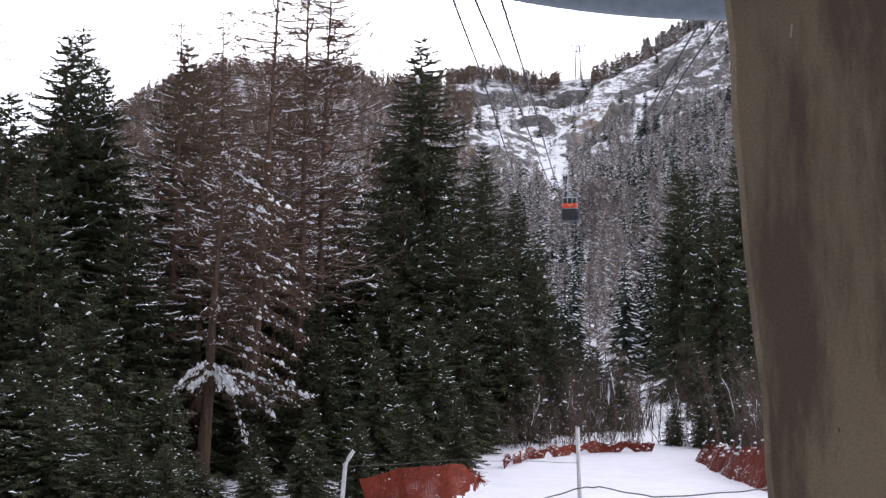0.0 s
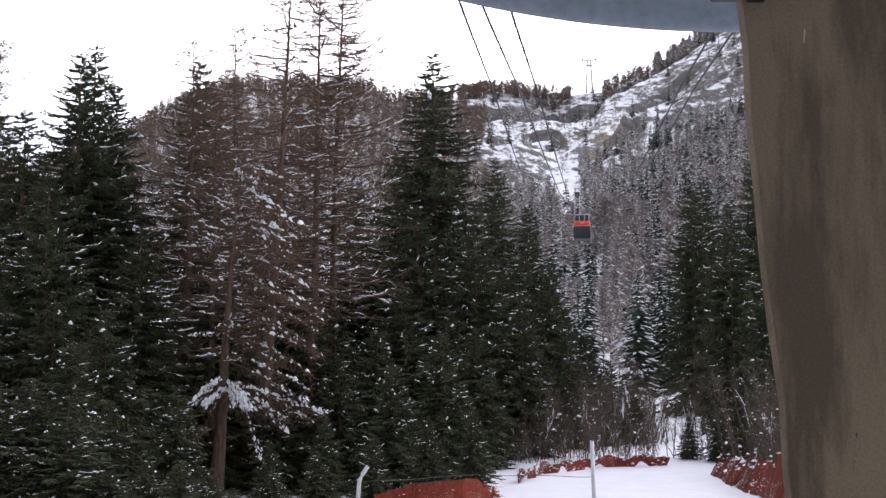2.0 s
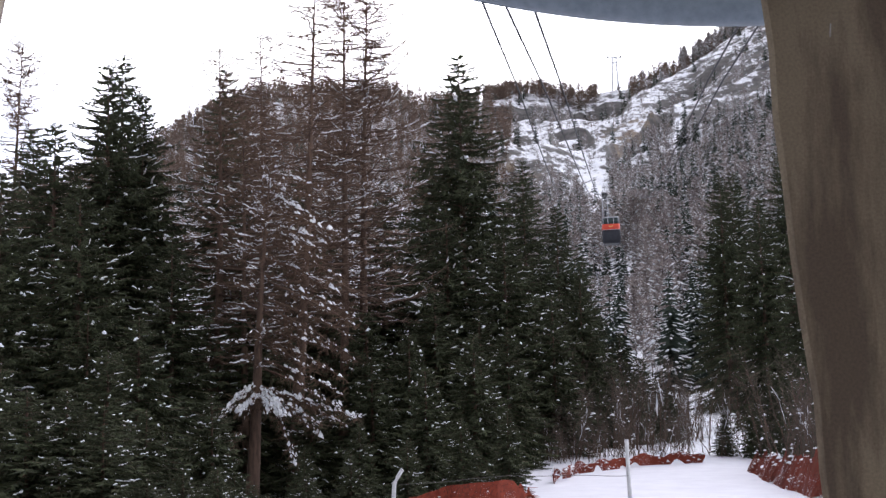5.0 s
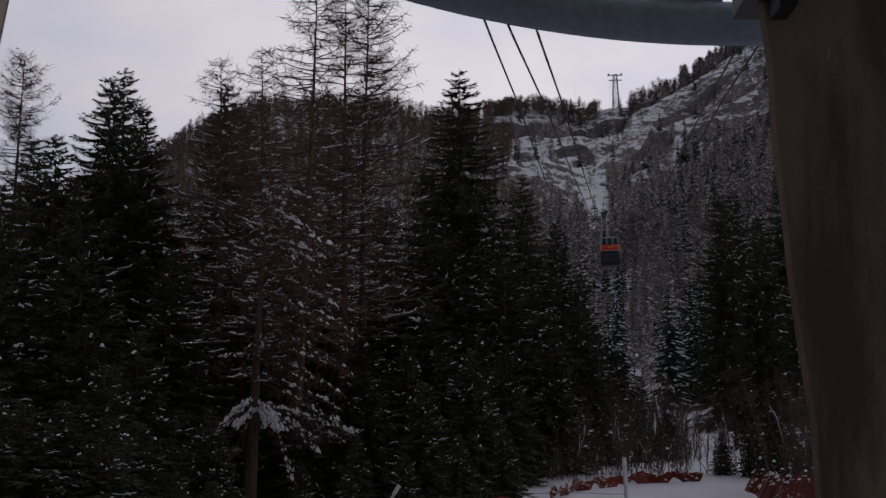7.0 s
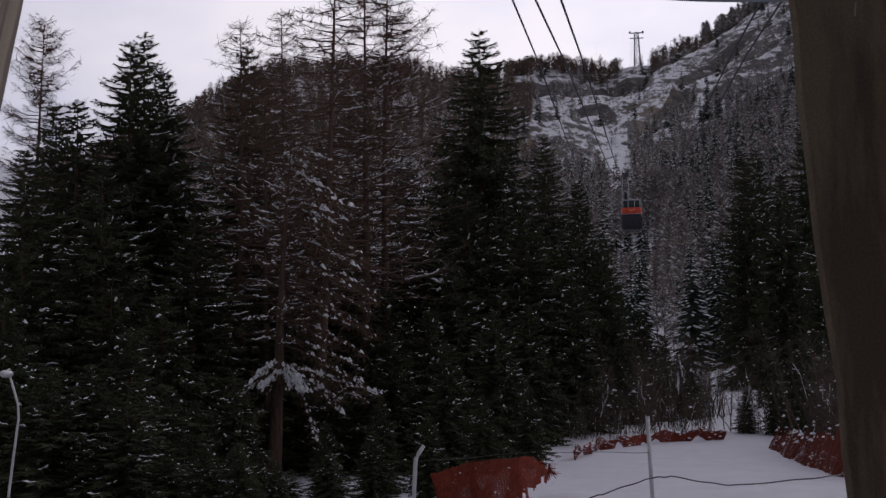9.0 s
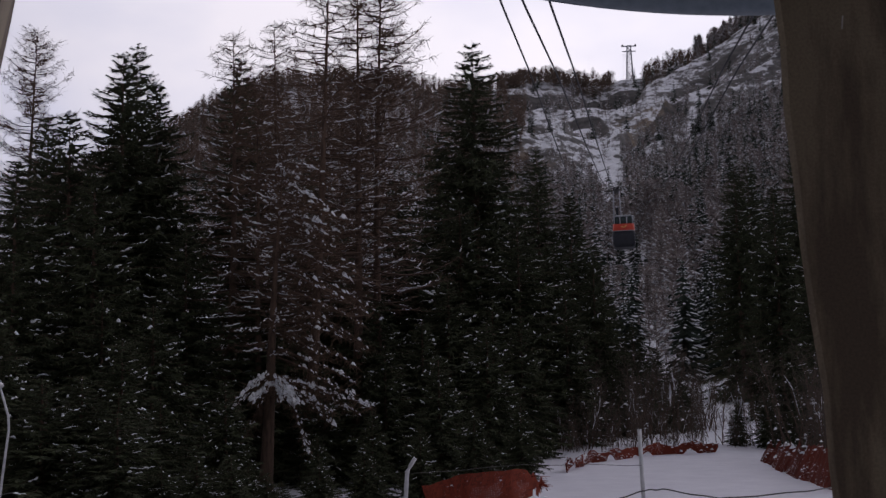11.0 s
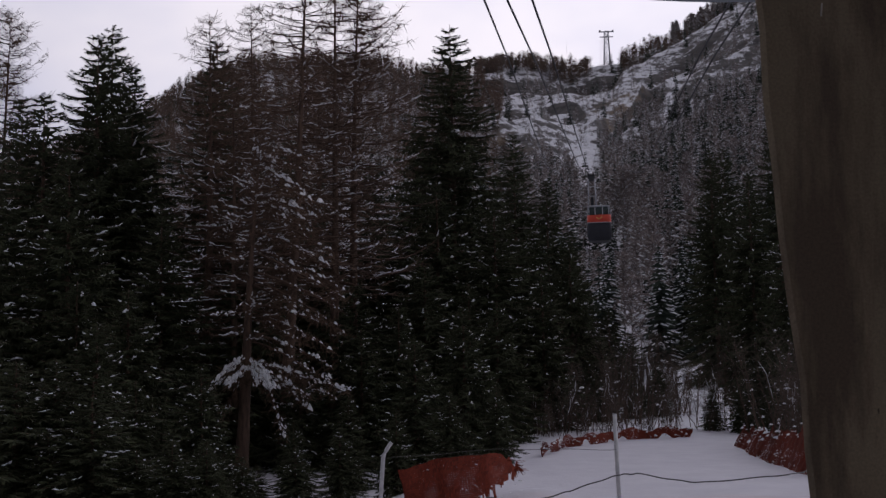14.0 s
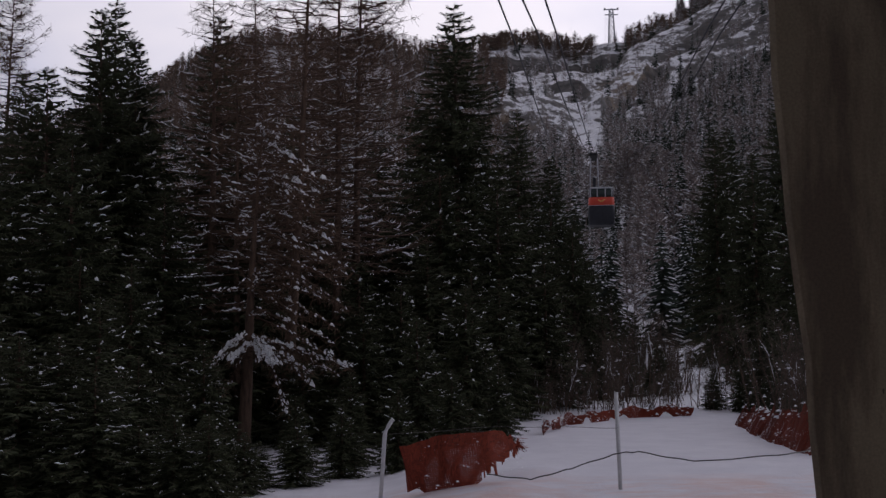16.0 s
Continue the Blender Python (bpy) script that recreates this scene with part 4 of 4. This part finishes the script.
def plant_bushes():
    kinds = []
    for i in range(3):
        rng = np.random.RandomState(40 + i)
        root = tagged(new("bush"), "leafless brown bush with clots of snow", "bush", group="bushes behind the piste")
        st, tw, sn = bush_arrays(5.0, rng)
        tagged(soup("branchwork", st, BARK, root), kind="stuff")
        tagged(soup("twig_crown", tw, BUSH_TWIG, root), kind="stuff")
        tagged(soup("snow", sn, SNOW_BLOB, root), kind="stuff")
        kinds.append(root)
    rng = np.random.RandomState(77)
    n = 0
    for y in (58, 61, 65, 70, 76, 83):
        for px in np.arange(0.045, 0.215, 0.0135):
            x = y * (px + rng.uniform(-.006, .006))
            if 0.160 < px < 0.205 and rng.rand() < 0.85 or rng.rand() < 0.15:
                continue
            yy = y + rng.uniform(-1.5, 1.5)
            s = rng.uniform(0.4, 1.3) * (0.55 if y < 62 else 1.0)
            m = pose(x, yy, ground_z(x, yy), 0, 0, rng.uniform(0, 360))
            ob = kinds[n] if n < 3 else copy_thing(kinds[n % 3], m)
            ob.matrix_basis = m
            ob.scale = (s, s, s)
            n += 1
    for x, y, s in ((11.3, 42.0, 0.55), (11.9, 44.5, 0.7), (12.4, 46.5, 0.85), (12.0, 49.5, 0.8), (13.0, 51.5, 0.9), (11.6, 39.5, 0.5), (12.9, 48.0, 1.0)):
        m = pose(x, y, ground_z(x, y), 0, 0, rng.uniform(0, 360))
        copy_thing(kinds[n % 3], m).scale = (s, s, s)
        n += 1


plant_bushes()


# ---- the wooded mountainside ----
def scatter(templates, places, rng):
    """Copies of triangle arrays, turned, sized and set down at (x, y, z, size) rows, joined into one array a kind."""
    out = [[] for _ in templates[0]]
    for x, y, z, s in places:
        tpl = templates[rng.randint(len(templates))]
        a = rng.uniform(0, 6.283)
        c, sn = math.cos(a), math.sin(a)
        rot = np.array([[c, -sn, 0], [sn, c, 0], [0, 0, 1]]) * s
        rot[:2] *= rng.uniform(0.85, 1.2)
        for o, t in zip(out, tpl):
            o.append(t @ rot.T.astype(np.float32) + np.array([x, y, z], dtype=np.float32))
    return [np.concatenate(o) if o else np.zeros((0, 3, 3)) for o in out]


def far_spruce(rng, n_whorl, per, snow_n):
    """A coarse spruce one unit high: drooping slips in whorls, with snow on them."""
    P, Q, W, SP, SD, SL = ([] for _ in range(6))
    for i in range(n_whorl):
        k = (i + rng.uniform(0, 1)) / n_whorl
        z = 0.05 + 0.93 * k
        for j in range(per):
            a = rng.uniform(0, 6.283)
            L = 0.17 * (1 - k) ** 0.85 * rng.uniform(0.7, 1.2) + 0.012
            d = np.array([math.cos(a), math.sin(a), -0.35])
            P.append((0, 0, z)), Q.append(d * L + np.array([0, 0, z])), W.append(0.055 * (1 - k) + 0.018)
            if rng.rand() < snow_n:
                f = rng.uniform(0.35, 0.95)
                SP.append(d * L * f + np.array([0, 0, z + 0.006])), SD.append(d / np.linalg.norm(d)), SL.append(L * rng.uniform(0.3, 0.75))
    P, Q, SL = np.array(P), np.array(Q), np.array(SL)
    stem = sticks(np.array([[0, 0, 0.0]]), np.array([[0, 0, 0.95]]), [0.012], [0.003])
    return [np.concatenate([blades(P, Q, W, rng, 0.35), stem]).astype(np.float32), lumps(np.array(SP), np.array(SD), SL, SL * 0.45 + 0.006, SL * 0.12 + 0.003, True).astype(np.float32)]


def slips(p, q, width, rng):
    """Single three-cornered slips from p to q, for trees too far off to show more."""
    d = q - p
    s = np.cross(d, rng.normal(size=p.shape))
    s /= np.linalg.norm(s, axis=1, keepdims=True) + 1e-9
    w = np.asarray(width).reshape(-1, 1) * 0.5
    return np.stack([p - s * w, p + s * w, q], 1)


def far_larch(rng, n, snow_n, thick=1.0, wide=0.17):
    """A coarse bare tree one unit high: rising boughs that fork into twigs."""
    k = rng.uniform(0, 1, n) ** 0.7
    a = rng.uniform(0, 6.283, n)
    L = wide * (1 - k) ** 0.5 * rng.uniform(0.5, 1.15, n) + 0.02
    d = np.stack([np.cos(a), np.sin(a), rng.uniform(0.0, 0.75, n)], 1)
    o = np.stack([0 * k, 0 * k, 0.16 + 0.80 * k], 1)
    P, Q, W = [o], [o + d * L[:, None]], [np.full(n, 0.016 * thick)]
    for _ in range(3):
        f = rng.uniform(0.25, 1.0, n)[:, None]
        e = rng.normal(size=(n, 3)) * np.array([1, 1, 0.6]) + np.array([0, 0, 0.6])
        e *= 0.075 / np.linalg.norm(e, axis=1, keepdims=True)
        b = o + d * L[:, None] * f
        P.append(b), Q.append(b + e), W.append(np.full(n, 0.013 * thick))
    pick = np.nonzero(rng.rand(n) < snow_n)[0]
    if len(pick) == 0:
        pick = np.array([0])
    f = rng.uniform(0.3, 0.9, len(pick))[:, None]
    SP = (o[pick] + d[pick] * L[pick][:, None] * f) + np.array([0, 0, 0.004])
    SL = L[pick] * rng.uniform(0.3, 0.7, len(pick))
    cc = np.concatenate
    stem = sticks(np.array([[0, 0, 0.0]]), np.array([[0, 0, 0.98]]), [0.010 * thick ** 0.5], [0.002])
    wood = cc([slips(cc(P), cc(Q), cc(W), rng), stem]).astype(np.float32)
    return [wood, lumps(SP, d[pick] / np.linalg.norm(d[pick], axis=1, keepdims=True), SL, SL * 0.35 + 0.005, SL * 0.20 + 0.004, True).astype(np.float32)]


def forest():
    rng = np.random.RandomState(99)
    near_s = [far_spruce(rng, 26, 9, 0.85) for _ in range(4)]
    near_l = [far_larch(rng, 130, 0.8, 0.9) for _ in range(4)]
    far_s = [far_spruce(rng, 14, 7, 0.75) for _ in range(4)]
    far_l = [far_larch(rng, 44, 0.75, 1.0, 0.24) for _ in range(4)]
    spots = {"ns": [], "nl": [], "fs": [], "fl": [], "fr": [], "sh": [], "sk": []}

    def put(key, r, a, s):
        x, y = r * math.sin(a), r * math.cos(a)
        if key == "fl" and a > 0.02 and r < 880:
            key = "fr"
        if r < 235 and 4.6 < math.degrees(a) < 6.9:      # cut low under the ropeway's lane
            s = max(2.5, min(s, 3.7 + 0.112 * r - ground_z(x, y)))
        spots[key].append((x, y, s))

    def clear(r, a):
        """Open ground: the snow chute below the cliffs, the ledges and the crag fields."""
        d = math.degrees(a)
        if 330 < r < 640 and abs(d - (5.1 + 0.0016 * (640 - r))) < 0.55 + 0.001 * (r - 330):
            return 0.96
        if r > 430 and d > 0.8:
            return 0.0 if r < (600 if d > 6 else 470) else 0.72 if r < 870 else 0.3
        if r < 140 and 8.6 < d < 12.2:
            return 0.95
        return 0.0

    for _ in range(520):
        r, a = math.sqrt(rng.uniform(95 ** 2, 300 ** 2)), radians(rng.uniform(-2, 21))
        if rng.rand() < clear(r, a):
            continue
        larch_here = 0.25 + 0.5 * math.exp(-((math.degrees(a) - 7.6) / 1.6) ** 2)
        put("nl" if rng.rand() < larch_here else "ns", r, a, rng.uniform(9, 16) * min(1.0, 0.6 + r / 400))
    for _ in range(2300):
        r, a = math.sqrt(rng.uniform(280 ** 2, 905 ** 2)), radians(rng.uniform(-21.5, 19))
        if rng.rand() < clear(r, a) or (a < -0.01 and rng.rand() < 0.7):
            continue
        put("fl" if rng.rand() < (0.5 if a > 0 else 0.75) else "fs", r, a, rng.uniform(9, 17))
    for _ in range(1500):      # the thick mixed wood beside and below the chute
        r, a = math.sqrt(rng.uniform(250 ** 2, 610 ** 2)), radians(rng.uniform(0.5, 17))
        if rng.rand() < clear(r, a):
            continue
        put("fs" if rng.rand() < 0.36 else "fl", r, a, rng.uniform(8, 15))
    for _ in range(900):       # the foot of that hill
        r, a = math.sqrt(rng.uniform(230 ** 2, 560 ** 2)), radians(rng.uniform(-21.5, 0.5))
        put("fl" if rng.rand() < 0.7 else "fs", r, a, rng.uniform(9, 16))
    for _ in range(2600):      # the brown wooded hill behind the near trees
        r, a = math.sqrt(rng.uniform(520 ** 2, 905 ** 2)), radians(rng.uniform(-21.5, 1.5))
        put("sk" if rng.rand() < 0.85 else "fs", r, a, rng.uniform(9, 16))
    fringe = [far_larch(rng, 60, 0.05, 1.0, 0.34) for _ in range(6)]
    shrub = [far_larch(rng, 9, 0.5) for _ in range(4)]
    for _ in range(3200):      # low scrub among the crags
        r, a = math.sqrt(rng.uniform(420 ** 2, 900 ** 2)), radians(rng.uniform(0.5, 18))
        if rng.rand() < clear(r, a) and clear(r, a) > 0.9:
            continue
        put("sh", r, a, rng.uniform(2.5, 6.0))
    for i in range(1240):      # the brown fringe of wood on the skyline
        d = rng.uniform(-21, 19) if i < 480 else rng.uniform(0.2, 5.6) if i < 960 else rng.uniform(7.1, 9.9) if i < 1110 else rng.uniform(9.8, 14.5)
        if 5.8 < d < 7.1:
            continue
        put("sk" if rng.rand() < 0.95 else "fs", rng.uniform(880, 960), radians(d), rng.uniform(9, 15))
    infill = np.random.RandomState(31)
    for _ in range(46):        # the wood that closes the gap above the open snow
        put("ns" if infill.rand() < 0.7 else "nl", infill.uniform(112, 210), radians(infill.uniform(8.4, 12.4)), infill.uniform(7, 12))
    for _ in range(110):       # the taller pale trees where the ridge climbs
        put("nl", rng.uniform(870, 930), radians(rng.uniform(9.6, 14.6)), rng.uniform(14, 21))
    for key, tpl, name, mat, label in (("ns", near_s, "spruce_wood", NEEDLE_FAR, "snow-dusted spruce wood on the lower slope"), ("nl", near_l, "larch_wood", TWIG_FROST, "pinkish bare larches on the lower slope"),
                                       ("fr", far_l, "larch_wood", TWIG_FROST, "frosted grey larch wood among the crags"),
                                       ("sk", fringe, "larch_wood", TWIG_FAR, "brown leafless wood on the hill and along the ridge"),
                                       ("sh", shrub, "scrub", TWIG_FAR, "low leafless brown scrub among snowy crags"),
                                       ("fs", far_s, "spruce_wood", NEEDLE_FAR, "distant dark spruce wood on the mountainside"), ("fl", far_l, "larch_wood", TWIG_FAR, "distant bare brown larch wood on the mountainside")):
        s = np.array(spots[key])
        z = height(s[:, 0], s[:, 1]) - 0.3
        wood, snow_t = scatter(tpl, [(x, y, zz, k) for (x, y, k), zz in zip(s, z)], rng)
        root = tagged(soup(name, wood, mat), label, "forest", kind="stuff")
        tagged(soup("snow", snow_t, SNOW_BLOB, root), kind="stuff")


forest()


# ---- fence posts, wire, nets, lamp ----
def fence_post(x, y, top, bent):
    z0 = ground_z(x, y) - 0.15
    root = tagged(new("fence_post"), "pale grey metal fence post with a bent top" if bent else "straight pale grey metal pole standing in the snow", "fence post", group="fence posts")
    root.location = (x, y, z0)
    h = top - z0
    if bent:
        pts = [(-0.16, 0, 0), (-0.02, 0, h - 0.36), (0.0, 0, h - 0.28), (0.06, 0, h - 0.17), (0.17, 0, h)]
    else:
        pts = [(0.05, 0, 0), (0.02, 0, h * 0.5), (0, 0, h)]
    part("post", rod(pts, 0.052, 10), STEEL, root)
    part("cap", rod([pts[-1], (pts[-1][0] + (0.02 if bent else 0), 0, h + 0.02)], 0.056, 10), STEEL, root)
    return root


fence_post(-2.36, 30, 2.41, True)
fence_post(3.39, 31, 2.97, False)


def wire(points, r=0.014):
    pts = []
    for a, b in zip(points, points[1:]):
        for k in range(10):
            u = k / 10
            pts.append(Vector(a).lerp(Vector(b), u) + Vector((0, 0, 0.012 * math.sin(u * 9 + a[0] * 5))))
    pts.append(Vector(points[-1]))
    return tagged(part("fence_wire", rod(pts, r, 5), WIRE), "slack dark wire strung past the pole over the snow", "wire", group="fence wires")


wire([(0.1, 31, 0.98), (1.2, 31, 0.84), (2.2, 31, 1.10), (3.39, 30.93, 1.48), (3.9, 31, 1.50), (5.3, 31, 1.24), (7.7, 31.4, 1.36), (9.2, 33.6, 1.38)], 0.017)
wire([(-2.3, 30.0, 2.05), (0.5, 32, 2.12), (3.39, 30.93, 2.1)], 0.006)


def net(path, h, seed, label, gap=0.055, tilt=0.1, ragged=0.25, far_h=None, folds=1.0, torn=0.0, caps=0.0, slack=1.0):
    """A hanging safety net: strands along and across a sagging sheet that stands on the ground along path."""
    rng = np.random.RandomState(seed)
    far_h = far_h or h
    P = np.array(path, dtype=float)
    seg = np.hypot(*np.diff(P, axis=0).T)
    s = np.concatenate([[0], np.cumsum(seg)])
    total = s[-1]

    def surf(u, v):
        x, y = np.interp(u, s, P[:, 0]), np.interp(u, s, P[:, 1])
        g = height(x, y)
        sag = (0.20 * np.abs(np.sin(u * 1.3 + seed)) + 0.10 * np.sin(u * 3.7 + seed) + 0.05 * np.sin(u * 9.1)) * v * min(1.0, h) * slack
        fold = folds * 0.11 * np.sin(u * 1.6 + 1.4 * v + seed) + folds * 0.035 * np.sin(u * 5.3 + 4 * v + seed) + folds * 0.02 * np.sin(u * 11.7 - 7 * v)
        low = np.clip(0.18 * np.sin(u * 2.3 + seed * 1.7) + 0.10 * np.sin(u * 6.1), 0, 1) * ragged * 4 * (1 - v)
        left = np.clip((total - u) / torn, 0, 1) if torn else 1.0
        sag = sag + (1 - left) ** 1.3 * v * h * 0.35 + (1 - left) * 0.16 * np.sin(u * 17 + seed) * v
        low = low + (1 - left) * (1 - v) * 0.2
        return np.stack([x + fold + tilt * v, y + fold * 0.7, g - 0.05 + low + v * (far_h + (h - far_h) * u / total) - sag], -1)

    tris = []
    gone = lambda u, v: (u > total - 1.6 * torn) & (v < 0.75 * (u - total + 1.6 * torn) / (1.6 * torn + 1e-6) + 0.10 * np.sin(u * 21) + 0.06 * np.sin(u * 47)) if torn else u < -1
    us, vs = np.arange(0, total, gap), np.arange(0, 1.0001, gap / h)
    hw = gap * 0.42
    for v in vs:
        uu = np.arange(0, total, gap * 2)
        uu = uu[~gone(uu, np.full_like(uu, v))]
        a, b = surf(uu, np.full_like(uu, v)), surf(uu + gap * 2, np.full_like(uu, v))
        off = np.array([0, 0, hw])
        tris.append(quads_to_tris(a - off, b - off, b + off, a + off))
    for u in us:
        vv = np.arange(0, 1.0, gap * 2 / h)
        vv = vv[~gone(np.full_like(vv, u), vv)]
        a, b = surf(np.full_like(vv, u), vv), surf(np.full_like(vv, u), np.minimum(vv + gap * 2 / h, 1))
        d = surf(np.array([u + 0.05]), np.array([0.5])) - surf(np.array([u - 0.05]), np.array([0.5]))
        off = d / np.linalg.norm(d) * hw
        tris.append(quads_to_tris(a - off, a + off, b + off, b - off))
    if torn:                                                # loose strands at the torn end
        k = 45
        uu, vv = total - rng.gamma(1.0, 0.12, k), rng.uniform(0.7, 1, k)
        a = surf(np.clip(uu, 0, total), vv)
        d = rng.normal(size=(k, 3)) * np.array([0.5, 0.3, 0.5]) + np.array([0.7, 0, -0.35])
        tris.append(blades(a, a + d * rng.uniform(0.06, 0.26, k)[:, None], np.full(k, 0.03), rng, 0.5))
    root = tagged(soup("safety_net", np.concatenate(tris), NET), label, "safety net", group="orange piste nets")
    n = int(total * 9)
    u, v = rng.uniform(0, total, n), rng.beta(0.8, 1.6, n)
    p = surf(u, v)
    ang = rng.uniform(0, 6.28, n)
    sz = rng.gamma(1.5, 0.018, n) + 0.02
    if caps:                                                # snow lying in rolls along the sagging top edge
        n2 = int(total * caps)
        p = np.concatenate([p, surf(rng.uniform(0, total, n2), rng.beta(3, 0.7, n2)) + rng.normal(0, 0.06, (n2, 3))])
        ang, sz = np.concatenate([ang, rng.uniform(0, 6.28, n2)]), np.concatenate([sz, rng.gamma(1.6, 0.035, n2) + 0.05])
    tagged(soup("snow", lumps(p, np.stack([np.cos(ang), np.sin(ang), 0 * ang], 1), sz * 1.7, sz, sz * 0.45), SNOW_BLOB, root), kind="stuff")
    return root


net([(-2.05, 31.4), (-0.7, 31.6), (0.3, 32.0), (1.0, 32.9)], 1.40, 1, "dark orange safety net, torn at one end, along the piste", tilt=-0.1, torn=0.9, slack=0.25)
net([(2.2, 46), (3.6, 52), (6.5, 55.5), (9.6, 56.5)], 0.55, 2, "sagging orange safety net half buried in snow", ragged=0.3, caps=7.0)
net([(10.4, 51), (9.9, 45), (9.7, 40), (9.6, 36.2)], 1.5, 3, "rusty orange safety net drooping beside the snow", tilt=0.5, ragged=0.12, far_h=0.8, folds=0.5, caps=5.0)


def street_lamp():
    x, y = -12.5, 30.0
    z0 = ground_z(x, y) - 0.1
    root = tagged(new("street_lamp"), "thin grey lamp post with a curved top", "street lamp")
    root.location = (x, y, z0)
    part("pole", rod([(-0.12, 0, 0), (0.02, 0, 1.5), (0.17, 0, 2.8), (0.22, 0, 3.2), (0.20, 0, 3.55), (0.08, 0, 3.95), (-0.02, 0, 4.25)], [0.04, 0.036, 0.032, 0.03, 0.03, 0.03, 0.03], 10), STEEL, root)
    bm = bmesh.new()
    bmesh.ops.create_uvsphere(bm, u_segments=14, v_segments=9, radius=1.0)
    for v in bm.verts:
        v.co = Vector((v.co.x * 0.15 - 0.11, v.co.y * 0.26, v.co.z * 0.10 + 4.32))
    part("lamp_head", bm, STEEL, root, "rounded grey lamp head")


street_lamp()


# ---- what moves ----
def motions():
    rows = []
    for i in range(17):
        t = float(i)
        y = 207.7 - 4.9 * t
        z = 3.62 + y * (0.1657 - 0.0013 * t)
        x = 0.1115 * y - 1.25
        sway = 0.6 * math.sin(t * 0.9)
        rows.append((t, pose(x, y, z, 0, sway, -6.4)))
    walk(cable_car, rows)


motions()
